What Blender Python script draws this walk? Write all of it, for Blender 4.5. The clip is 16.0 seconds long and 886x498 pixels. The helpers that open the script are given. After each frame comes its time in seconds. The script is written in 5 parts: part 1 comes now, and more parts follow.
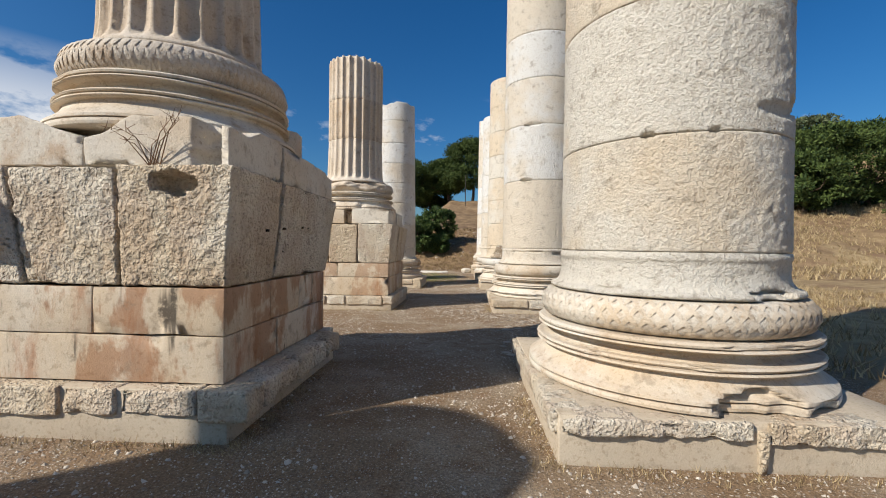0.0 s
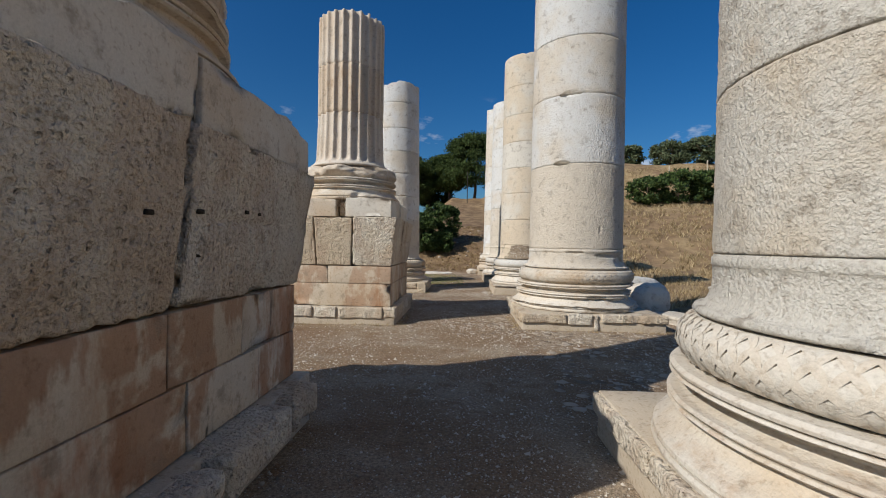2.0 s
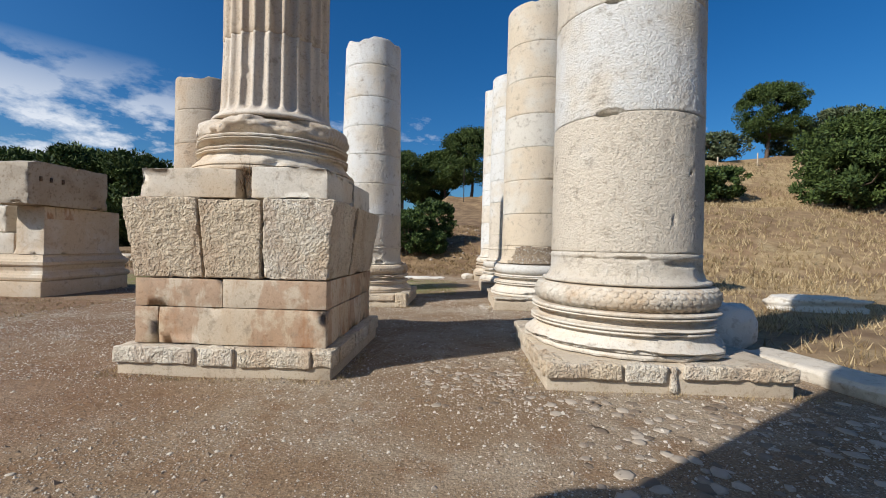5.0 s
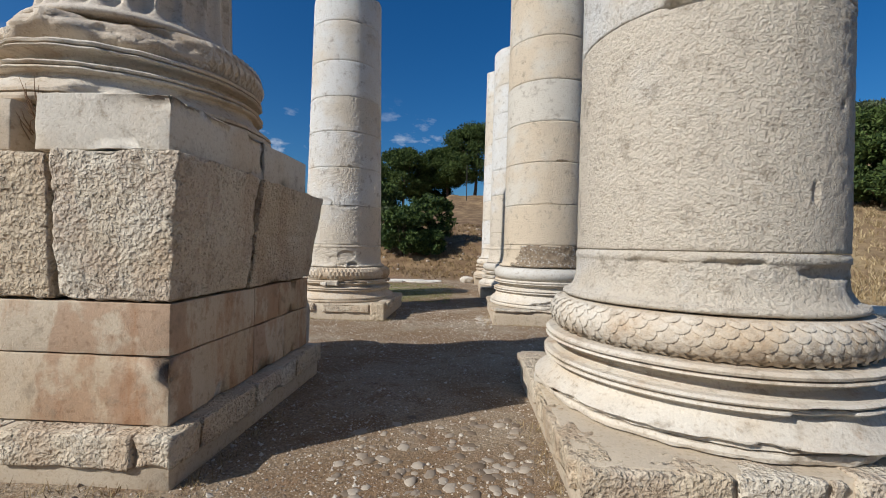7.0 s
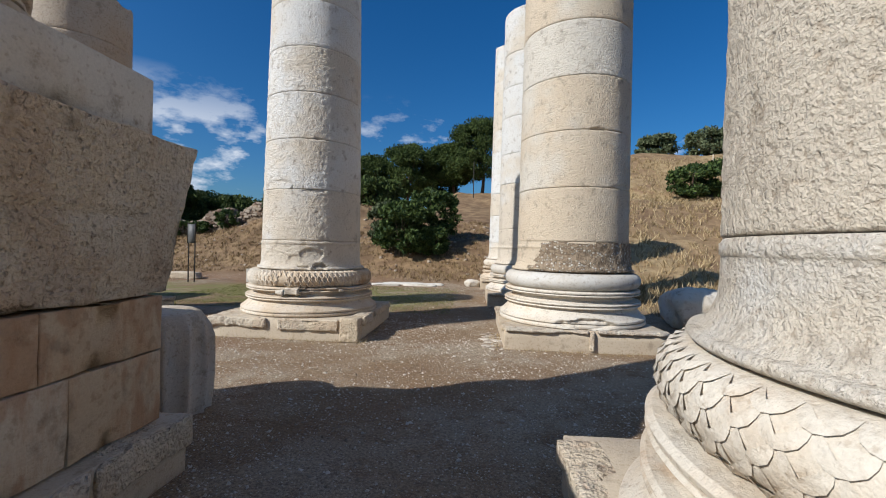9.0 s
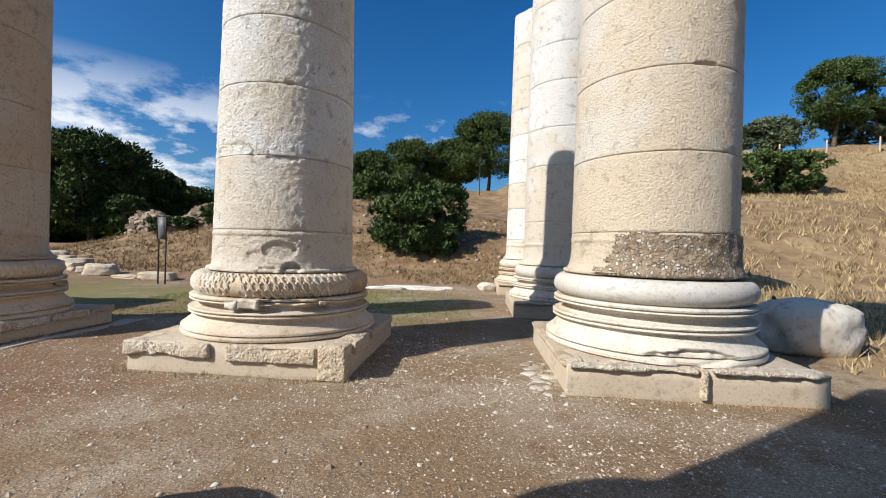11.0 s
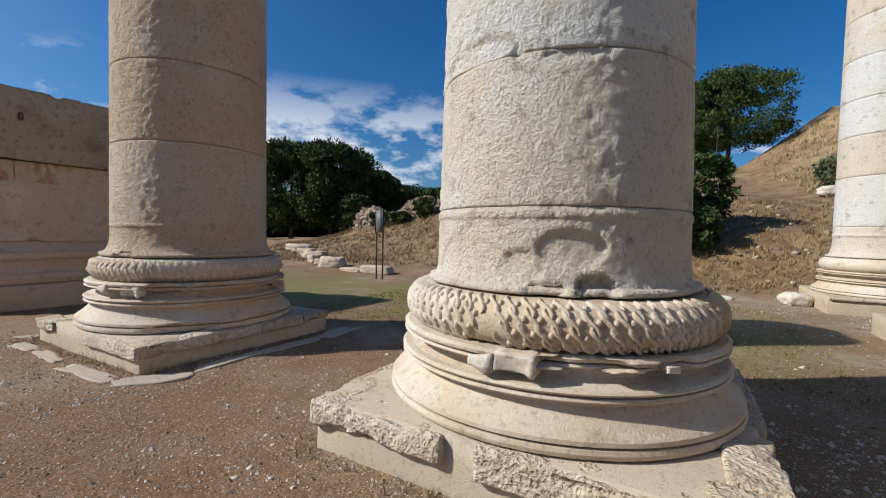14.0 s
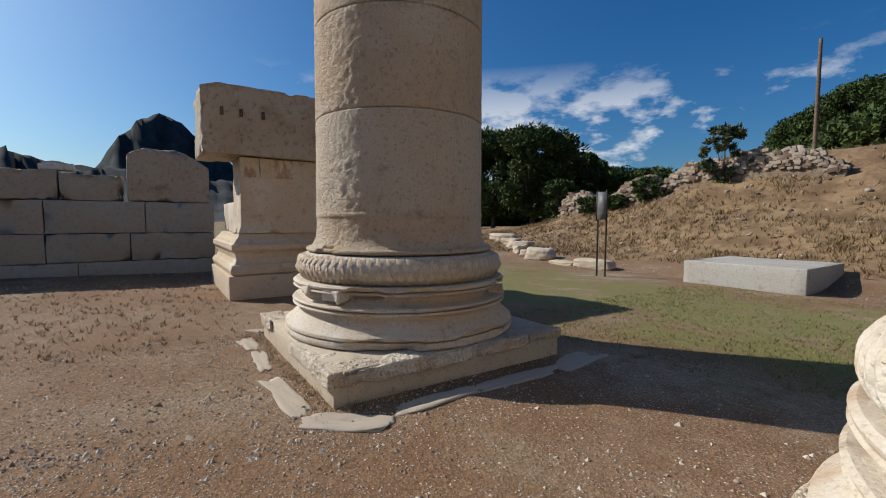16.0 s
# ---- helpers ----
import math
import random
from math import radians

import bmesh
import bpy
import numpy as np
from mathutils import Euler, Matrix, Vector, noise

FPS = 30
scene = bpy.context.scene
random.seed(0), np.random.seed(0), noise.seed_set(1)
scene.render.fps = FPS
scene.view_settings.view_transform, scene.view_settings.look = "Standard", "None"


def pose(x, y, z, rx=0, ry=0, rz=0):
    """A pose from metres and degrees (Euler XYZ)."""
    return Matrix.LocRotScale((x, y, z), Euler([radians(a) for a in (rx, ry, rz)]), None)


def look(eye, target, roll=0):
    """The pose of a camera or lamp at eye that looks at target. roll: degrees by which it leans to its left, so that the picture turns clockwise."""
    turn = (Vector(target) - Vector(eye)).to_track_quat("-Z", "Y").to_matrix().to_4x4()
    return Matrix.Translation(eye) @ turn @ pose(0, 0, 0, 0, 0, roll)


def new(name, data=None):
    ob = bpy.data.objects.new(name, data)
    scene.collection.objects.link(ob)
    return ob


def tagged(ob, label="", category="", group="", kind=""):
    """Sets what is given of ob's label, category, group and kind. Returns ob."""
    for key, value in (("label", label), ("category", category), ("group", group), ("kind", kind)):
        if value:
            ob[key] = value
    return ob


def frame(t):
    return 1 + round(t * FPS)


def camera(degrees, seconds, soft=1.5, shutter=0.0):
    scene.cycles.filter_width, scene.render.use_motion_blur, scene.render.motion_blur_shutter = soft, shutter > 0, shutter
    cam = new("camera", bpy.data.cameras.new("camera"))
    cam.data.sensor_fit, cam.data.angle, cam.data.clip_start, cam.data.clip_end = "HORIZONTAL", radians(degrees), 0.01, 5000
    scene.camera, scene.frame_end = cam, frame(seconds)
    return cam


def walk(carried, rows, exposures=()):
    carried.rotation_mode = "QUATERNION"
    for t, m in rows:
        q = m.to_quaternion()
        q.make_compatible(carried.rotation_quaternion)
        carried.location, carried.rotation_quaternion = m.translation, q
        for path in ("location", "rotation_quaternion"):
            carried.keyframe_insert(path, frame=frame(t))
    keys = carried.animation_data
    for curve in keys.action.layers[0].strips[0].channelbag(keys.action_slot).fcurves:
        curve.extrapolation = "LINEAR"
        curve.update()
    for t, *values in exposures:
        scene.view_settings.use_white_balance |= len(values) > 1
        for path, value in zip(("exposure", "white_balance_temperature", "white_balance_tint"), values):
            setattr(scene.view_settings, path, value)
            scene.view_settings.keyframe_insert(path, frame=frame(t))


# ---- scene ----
cam = camera(92.4, 16.0, 1.0)
METRES, EYE, TILT, LEAN, TURN = 18.1, 1.5, 0.0, 0.0, 3.1
ROWS = [
    (0.0, 0.0, 0.0, 0.0, 0.01, -0.46, -0.76),
    (0.5, -0.0063, 0.0294, 0.0001, -0.08, -0.49, -0.82),
    (1.0, -0.0132, 0.0572, 0.001, -0.03, -0.57, -0.92),
    (1.5, -0.0156, 0.0887, 0.0011, -0.09, -0.62, -0.96),
    (2.0, -0.0195, 0.1159, -0.0, -0.21, -0.63, -1.0),
    (2.5, -0.0202, 0.1457, -0.0, -0.45, -0.65, -1.06),
    (3.0, -0.0168, 0.1762, 0.0016, -0.67, -0.63, -1.05),
    (3.5, -0.0142, 0.2069, 0.0006, -0.87, -0.63, -1.08),
    (6.0, 0.0127, 0.3678, -0.0001, -0.17, -0.4, -1.22),
    (6.5, 0.0196, 0.4002, -0.0005, 0.01, -0.38, -1.24),
    (7.0, 0.0228, 0.4324, -0.0028, 0.11, -0.39, -1.29),
    (7.5, 0.0278, 0.4646, -0.0044, 0.29, -0.39, -1.35),
    (8.0, 0.0323, 0.4976, -0.004, 0.58, -0.39, -1.35),
    (10.5, 0.0259, 0.6659, -0.0112, 1.49, -0.31, -1.58),
    (11.0, 0.015, 0.6968, -0.0117, 1.33, -0.31, -1.67),
    (11.5, 0.0032, 0.7272, -0.0116, 0.61, -0.31, -1.71),
    (12.0, -0.0132, 0.7523, -0.0115, -1.49, -0.27, -1.82),
    (12.5, -0.0283, 0.7782, -0.0119, 0.23, -0.23, -1.81),
    (13.0, -0.0442, 0.8013, -0.0135, 8.75, -0.36, -1.71),
    (13.5, -0.0614, 0.8227, -0.0135, 17.75, -0.77, -1.54),
    (14.0, -0.079, 0.8443, -0.0138, 26.84, -1.97, -1.15),
    (14.5, -0.1003, 0.861, -0.0151, 35.47, -2.7, -0.79),
    (15.0, -0.1225, 0.8786, -0.0156, 42.05, -3.3, -0.5),
    (15.5, -0.1442, 0.8951, -0.0153, 47.72, -3.68, -0.3),
    (16.0, -0.1673, 0.9094, -0.0149, 52.88, -3.8, -0.15),
]
walk(cam, [(t, pose(0, 0, EYE, TILT, LEAN, TURN) @ pose(METRES * x, METRES * y, METRES * z, 90 + pitch, roll, yaw)) for t, x, y, z, yaw, pitch, roll in ROWS],
     [(0.0, -0.14, 6400, 10), (1.0, -0.26, 6300, 10), (1.5, -0.4, 6250, 10), (2.0, -0.45, 6100, 10), (2.5, -0.2, 6100, 10), (3.5, -0.05, 5900, 10), (6.0, -0.26, 6200, 10), (8.0, -0.38, 5950, 10), (10.5, 0.1, 6150, 10), (11.5, 0.02, 6200, 10), (13.0, -0.28, 6050, 10), (13.6, -0.18, 6050, 10), (14.5, -0.26, 6200, 10), (15.2, -0.22, 6250, 10), (16.0, -0.28, 6250, 10)])


# ---- light ----
SUN_AZ, SUN_EL = 36.5, 35.0  # the way shadows run, in degrees from +x to +y; the sun's height
sun_way = Vector((math.cos(radians(SUN_AZ)) * math.cos(radians(SUN_EL)), math.sin(radians(SUN_AZ)) * math.cos(radians(SUN_EL)), -math.sin(radians(SUN_EL))))
sun_data = bpy.data.lights.new("sun", "SUN")
sun_data.energy, sun_data.angle, sun_data.color = 6.0, radians(0.55), (1.0, 0.93, 0.82)
sun = new("sun", sun_data)
sun.matrix_world = look(-sun_way * 60, (0, 0, 0))

world = bpy.data.worlds.new("sky")
scene.world = world
world.use_nodes = True
wn, wl = world.node_tree.nodes, world.node_tree.links
wn.clear()
w_out, w_bg, w_sky = wn.new("ShaderNodeOutputWorld"), wn.new("ShaderNodeBackground"), wn.new("ShaderNodeTexSky")
w_sky.sky_type, w_sky.sun_disc = "NISHITA", False
w_sky.sun_elevation, w_sky.sun_rotation = radians(SUN_EL), radians(270 - SUN_AZ)
w_sky.air_density, w_sky.dust_density, w_sky.ozone_density = 1.0, 1.7, 4.0
w_bg.inputs["Strength"].default_value = 0.088
w_co, w_map, w_noise = wn.new("ShaderNodeTexCoord"), wn.new("ShaderNodeMapping"), wn.new("ShaderNodeTexNoise")
w_map.inputs["Scale"].default_value = (3.2, 3.2, 7.0)
w_map.inputs["Location"].default_value = (0.35, 0.1, 0.2)
w_noise.inputs["Scale"].default_value, w_noise.inputs["Detail"].default_value, w_noise.inputs["Roughness"].default_value = 2.1, 9, 0.6
w_ramp, w_low, w_sep = wn.new("ShaderNodeValToRGB"), wn.new("ShaderNodeMapRange"), wn.new("ShaderNodeSeparateXYZ")
w_ramp.color_ramp.elements[0].position, w_ramp.color_ramp.elements[1].position = 0.60, 0.72
w_low.inputs["From Min"].default_value, w_low.inputs["From Max"].default_value = 0.33, 0.2
w_mul, w_mix = wn.new("ShaderNodeMath"), wn.new("ShaderNodeMix")
w_mul.operation, w_mix.data_type = "MULTIPLY", "RGBA"
w_mix.inputs[7].default_value = (9.6, 9.9, 10.4, 1)
wl.new(w_co.outputs["Generated"], w_map.inputs["Vector"])
wl.new(w_map.outputs["Vector"], w_noise.inputs["Vector"])
# clouds gather to the north-west
w_dot, w_near, w_add = wn.new("ShaderNodeVectorMath"), wn.new("ShaderNodeMapRange"), wn.new("ShaderNodeMath")
w_dot.operation, w_add.operation = "DOT_PRODUCT", "MULTIPLY_ADD"
w_dot.inputs[1].default_value = (-0.70, 0.69, 0.20)
w_near.inputs["From Min"].default_value, w_near.inputs["From Max"].default_value = 0.955, 0.995
w_add.inputs[1].default_value = 0.2
wl.new(w_co.outputs["Generated"], w_dot.inputs[0])
wl.new(w_dot.outputs["Value"], w_near.inputs["Value"])
wl.new(w_near.outputs["Result"], w_add.inputs[0])
wl.new(w_noise.outputs["Fac"], w_add.inputs[2])
wl.new(w_add.outputs["Value"], w_ramp.inputs["Fac"])
wl.new(w_co.outputs["Generated"], w_sep.inputs["Vector"])
wl.new(w_sep.outputs["Z"], w_low.inputs["Value"])
wl.new(w_ramp.outputs["Color"], w_mul.inputs[0])
wl.new(w_low.outputs["Result"], w_mul.inputs[1])
wl.new(w_mul.outputs["Value"], w_mix.inputs[0])
w_hue = wn.new("ShaderNodeHueSaturation")
w_hue.inputs["Saturation"].default_value = 1.32
wl.new(w_sky.outputs["Color"], w_hue.inputs["Color"])
w_tint = wn.new("ShaderNodeMix")
w_tint.data_type, w_tint.blend_type = "RGBA", "MULTIPLY"
w_tint.inputs[0].default_value, w_tint.inputs[7].default_value = 1.0, (0.84, 1.10, 1.22, 1)
wl.new(w_hue.outputs["Color"], w_tint.inputs[6])
wl.new(w_tint.outputs[2], w_mix.inputs[6])
wl.new(w_mix.outputs[2], w_bg.inputs["Color"])
wl.new(w_bg.outputs["Background"], w_out.inputs["Surface"])


# ---- materials ----
class Nodes:
    """A small builder of one material's nodes."""

    def __init__(self, name, roughness=0.85):
        self.mat = bpy.data.materials.new(name)
        self.mat.use_nodes = True
        self.tree = self.mat.node_tree
        self.bsdf = self.tree.nodes["Principled BSDF"]
        self.bsdf.inputs["Roughness"].default_value = roughness
        self.bsdf.inputs["Specular IOR Level"].default_value = 0.25
        self.place = self.tree.nodes.new("ShaderNodeNewGeometry").outputs["Position"]
        self.height = None

    def put(self, value, socket):
        if hasattr(value, "is_output"):
            self.tree.links.new(value, socket)
        else:
            socket.default_value = (*value, 1) if isinstance(value, tuple) and len(value) == 3 and socket.type == "RGBA" else value

    def scaled(self, sx, sy, sz):
        n = self.tree.nodes.new("ShaderNodeMapping")
        n.inputs["Scale"].default_value = (sx, sy, sz)
        self.tree.links.new(self.place, n.inputs["Vector"])
        return n.outputs["Vector"]

    def noise(self, scale, detail=5, rough=0.55, vector=None):
        n = self.tree.nodes.new("ShaderNodeTexNoise")
        n.inputs["Scale"].default_value, n.inputs["Detail"].default_value, n.inputs["Roughness"].default_value = scale, detail, rough
        self.tree.links.new(vector or self.place, n.inputs["Vector"])
        return n.outputs["Fac"]

    def cells(self, scale, what="Distance", feature="F1", vector=None):
        n = self.tree.nodes.new("ShaderNodeTexVoronoi")
        n.feature = feature
        n.inputs["Scale"].default_value = scale
        self.tree.links.new(vector or self.place, n.inputs["Vector"])
        return n.outputs[what]

    def step(self, value, low, high):
        n = self.tree.nodes.new("ShaderNodeMapRange")
        n.interpolation_type = "SMOOTHSTEP"
        n.inputs["From Min"].default_value, n.inputs["From Max"].default_value = low, high
        self.tree.links.new(value, n.inputs["Value"])
        return n.outputs["Result"]

    def math(self, op, a, b):
        n = self.tree.nodes.new("ShaderNodeMath")
        n.operation = op
        self.put(a, n.inputs[0]), self.put(b, n.inputs[1])
        return n.outputs["Value"]

    def mix(self, fac, a, b, blend="MIX"):
        n = self.tree.nodes.new("ShaderNodeMix")
        n.data_type, n.blend_type = "RGBA", blend
        self.put(fac, n.inputs[0]), self.put(a, n.inputs[6]), self.put(b, n.inputs[7])
        return n.outputs[2]

    def axis(self, which):
        n = self.tree.nodes.new("ShaderNodeSeparateXYZ")
        self.tree.links.new(self.place, n.inputs["Vector"])
        return n.outputs[which]

    def chance(self):
        return self.tree.nodes.new("ShaderNodeObjectInfo").outputs["Random"]

    def island(self):
        return self.tree.nodes.new("ShaderNodeNewGeometry").outputs["Random Per Island"]

    def bump(self, value, depth):
        n = self.tree.nodes.new("ShaderNodeBump")
        n.inputs["Distance"].default_value = depth
        n.inputs["Strength"].default_value = 1.0
        self.tree.links.new(value, n.inputs["Height"])
        if self.height:
            self.tree.links.new(self.height, n.inputs["Normal"])
        self.height = n.outputs["Normal"]

    def done(self, colour):
        self.put(colour, self.bsdf.inputs["Base Color"])
        if self.height:
            self.tree.links.new(self.height, self.bsdf.inputs["Normal"])
        return self.mat


def marble(name, pale, warm, stain, stained=0.5, pits=0.012, pit_scale=22.0, streak=(1, 1, 1), tint=0.3, dirt=0.4, holes=0, rust=0.0):
    """Weathered marble: pale and warm patches, iron stains, tooling marks and fine grain."""
    m = Nodes(name)
    field = m.scaled(*streak)
    broad = m.math("ADD", m.noise(0.9, 5, 0.6, field), m.math("MULTIPLY", m.math("SUBTRACT", m.chance(), 0.5), tint))
    col = m.mix(m.step(broad, 0.36, 0.64), pale, warm)
    col = m.mix(m.math("MULTIPLY", m.step(m.noise(1.7, 6, 0.65, m.scaled(streak[0] * 1.3, streak[1], streak[2])), 0.70 - 0.24 * stained, 0.84 - 0.2 * stained), min(1.0, 0.3 + 0.6 * stained)), col, stain)
    if rust:
        run = m.math("MULTIPLY", m.step(m.noise(1.25, 6, 0.6, m.scaled(1.7, 1.7, 0.6)), 0.475, 0.53), m.step(m.noise(3.0, 5, 0.6), 0.36, 0.48))
        col = m.mix(m.math("MULTIPLY", run, rust), col, m.mix(m.noise(4.0, 6, 0.7), (0.20, 0.085, 0.04), (0.47, 0.24, 0.115)))
    if rust > 0.5:
        drip = m.math("MULTIPLY", m.step(m.noise(2.6, 4, 0.55, m.scaled(1.6, 1.6, 0.22)), 0.66, 0.72), m.step(m.noise(7.0, 5, 0.65), 0.38, 0.52))
        col = m.mix(m.math("MULTIPLY", drip, 0.85), col, (0.045, 0.036, 0.028))
    col = m.mix(m.math("MULTIPLY", m.step(m.noise(5.5, 7, 0.7), 0.53, 0.70), 0.6), col, (0.27, 0.215, 0.155))
    col = m.mix(0.6, col, m.mix(m.noise(62, 4, 0.7), (0.62, 0.60, 0.57), (1.25, 1.23, 1.2)), "MULTIPLY")
    tooled = m.noise(pit_scale, 3, 0.55)
    col = m.mix(m.math("MULTIPLY", m.step(tooled, 0.46, 0.30), dirt), col, (0.50, 0.41, 0.32), "MULTIPLY")
    if holes:
        m.bump(m.step(m.math("ADD", m.cells(holes), m.math("MULTIPLY", m.noise(holes * 1.5, 3), 0.7)), 0.35, 0.85), 0.012)
        tooled = m.math("ADD", tooled, m.math("MULTIPLY", m.noise(pit_scale * 0.4, 3), 0.9))
        m.bump(tooled, pits)
    else:
        m.bump(m.math("ADD", m.math("MULTIPLY", m.noise(pit_scale * 2.3, 4, 0.65), 0.6), tooled), pits)
    m.bump(m.noise(80, 4, 0.7), 0.005)
    return m.done(col)


WHITE, CREAM = (0.73, 0.72, 0.695), (0.68, 0.605, 0.50)
mat_shaft = marble("tooled_shaft_marble", WHITE, CREAM, (0.55, 0.44, 0.32), 0.3, 0.03, 34, dirt=0.42, tint=0.5)
mat_shaft_cream = marble("cream_tooled_marble", (0.70, 0.655, 0.575), (0.68, 0.575, 0.44), (0.58, 0.44, 0.30), 0.35, 0.03, 34, dirt=0.42, tint=0.4)
mat_shaft_warm = marble("warm_tooled_marble", (0.57, 0.485, 0.385), (0.53, 0.405, 0.285), (0.46, 0.32, 0.20), 0.5, 0.034, 26, dirt=0.5, tint=0.2)
mat_smooth = marble("dressed_marble", (0.65, 0.60, 0.52), (0.57, 0.46, 0.335), (0.42, 0.275, 0.16), 0.6, 0.005, 30)
mat_weathered = marble("dirty_weathered_marble", (0.42, 0.36, 0.285), (0.36, 0.285, 0.205), (0.20, 0.145, 0.10), 0.7, 0.014, 12, dirt=0.6)
mat_repair = marble("lime_repair_mortar", (0.54, 0.46, 0.355), (0.49, 0.40, 0.295), (0.40, 0.30, 0.20), 0.45, 0.002, 30)
mat_course = marble("iron_stained_marble", (0.64, 0.57, 0.47), (0.57, 0.46, 0.33), (0.38, 0.165, 0.075), 0.8, 0.003, 18, (1.5, 1.5, 0.5), rust=0.7)
mat_course_pale = marble("faintly_stained_marble", (0.58, 0.49, 0.375), (0.53, 0.41, 0.28), (0.42, 0.24, 0.13), 0.8, 0.003, 18, (1.5, 1.5, 0.5), rust=0.5)
mat_rough = marble("pitted_rough_marble", (0.70, 0.63, 0.52), (0.63, 0.52, 0.38), (0.50, 0.36, 0.23), 0.4, 0.04, 32, dirt=0.45, holes=34, rust=0.22)
mat_flute = marble("fluted_marble", (0.62, 0.55, 0.465), (0.56, 0.46, 0.35), (0.38, 0.26, 0.16), 0.65, 0.007, 30, dirt=0.4)
mat_grey = marble("grey_ashlar", (0.37, 0.345, 0.30), (0.38, 0.33, 0.26), (0.30, 0.25, 0.18), 0.4, 0.004, 14)
mat_torus = marble("pale_grey_polished_marble", (0.60, 0.59, 0.56), (0.56, 0.52, 0.46), (0.45, 0.40, 0.33), 0.3, 0.002, 20)
mat_concrete = marble("pale_grey_concrete", (0.47, 0.455, 0.42), (0.43, 0.40, 0.355), (0.33, 0.29, 0.24), 0.35, 0.003, 24)
mat_boulder = marble("bleached_boulder", (0.68, 0.65, 0.60), (0.60, 0.54, 0.45), (0.42, 0.36, 0.28), 0.3, 0.012, 9)


def conglomerate():
    m = Nodes("conglomerate_patch", 0.95)
    edge = m.cells(26, "Distance", "DISTANCE_TO_EDGE")
    n = m.tree.nodes.new("ShaderNodeSeparateColor")
    m.tree.links.new(m.cells(26, "Color"), n.inputs["Color"])
    col = m.mix(m.step(m.noise(16, 4), 0.4, 0.6), (0.23, 0.17, 0.115), (0.36, 0.28, 0.195))
    pebble = m.math("MULTIPLY", m.step(n.outputs[0], 0.62, 0.66), m.step(edge, 0.08, 0.16))
    col = m.mix(pebble, col, m.mix(n.outputs[1], (0.45, 0.38, 0.29), (0.70, 0.66, 0.60)))
    m.bump(m.math("MULTIPLY", m.step(edge, 0.0, 0.25), n.outputs[0]), 0.03)
    m.bump(m.noise(40, 5, 0.7), 0.014)
    return m.done(col)


mat_conglomerate = conglomerate()


def ground_mat():
    m = Nodes("trodden_earth_and_dry_grass", 0.97)
    x, y = m.axis("X"), m.axis("Y")
    wob = m.math("MULTIPLY", m.math("SUBTRACT", m.noise(0.5, 5, 0.6), 0.5), 5.0)
    dirt = m.mix(m.step(m.noise(0.55, 6, 0.6), 0.4, 0.62), (0.24, 0.162, 0.095), (0.335, 0.268, 0.19))
    dirt = m.mix(m.step(m.noise(3.1, 6, 0.65), 0.45, 0.7), dirt, (0.225, 0.142, 0.080))
    brown = m.math("MULTIPLY", m.step(m.math("ADD", x, m.math("MULTIPLY", wob, 0.8)), -2.6, -4.6), m.step(m.noise(0.4, 6, 0.6), 0.30, 0.56))
    dirt = m.mix(m.math("MULTIPLY", brown, 0.8), dirt, m.mix(m.noise(2.2, 6, 0.7), (0.125, 0.064, 0.032), (0.285, 0.168, 0.092)))
    grit = m.cells(34, "Color")
    n = m.tree.nodes.new("ShaderNodeSeparateColor")
    m.tree.links.new(grit, n.inputs["Color"])
    lump = m.step(m.cells(34), 0.32, 0.12)
    fleck = m.math("MULTIPLY", m.step(n.outputs[0], 0.48, 0.6), lump)
    fleck = m.math("MULTIPLY", fleck, m.step(m.noise(0.8, 4), 0.30, 0.52))
    dirt = m.mix(m.math("MULTIPLY", fleck, 0.85), dirt, m.mix(n.outputs[1], (0.42, 0.38, 0.33), (0.74, 0.71, 0.66)))
    dirt = m.mix(m.math("MULTIPLY", m.step(m.cells(85), 0.30, 0.1), m.step(m.noise(1.3, 4), 0.36, 0.6)), dirt, (0.56, 0.52, 0.46))
    dirt = m.mix(0.7, dirt, m.mix(m.step(m.noise(48, 5, 0.75), 0.3, 0.7), (0.30, 0.28, 0.26), (1.5, 1.47, 1.42)), "MULTIPLY")
    straw = m.mix(m.step(m.noise(1.4, 6, 0.65), 0.35, 0.66), (0.27, 0.185, 0.095), (0.42, 0.315, 0.175))
    straw = m.mix(m.step(m.noise(0.33, 5, 0.6), 0.5, 0.68), straw, (0.25, 0.155, 0.09))
    straw = m.mix(0.6, straw, m.mix(m.noise(28, 5, 0.75), (0.35, 0.34, 0.33), (1.5, 1.48, 1.42)), "MULTIPLY")
    # grass starts east of the colonnade and at the foot of the bank
    east = m.step(m.math("ADD", x, m.math("MULTIPLY", wob, 0.35)), 4.3, 5.6)
    bank = m.step(m.math("ADD", y, m.math("MULTIPLY", wob, 0.5)), 28.6, 30.6)
    soil = m.mix(m.step(m.noise(1.1, 6, 0.65), 0.38, 0.64), (0.155, 0.095, 0.055), (0.30, 0.205, 0.115))
    soil = m.mix(0.6, soil, m.mix(m.noise(22, 5, 0.75), (0.4, 0.38, 0.36), (1.5, 1.46, 1.4)), "MULTIPLY")
    straw = m.mix(m.math("MULTIPLY", m.step(m.math("ADD", x, wob), 8.0, 1.0), 0.85), straw, soil)
    scarp = m.math("MULTIPLY", m.step(m.math("ADD", y, wob), 34.5, 38.0), m.step(m.math("ADD", y, wob), 46.0, 43.5))
    straw = m.mix(m.math("MULTIPLY", scarp, 0.75), straw, soil)
    straw = m.mix(m.math("MULTIPLY", m.step(m.noise(0.16, 5, 0.65), 0.44, 0.62), 0.8), straw, soil)
    col = m.mix(m.math("MAXIMUM", east, bank), dirt, straw)
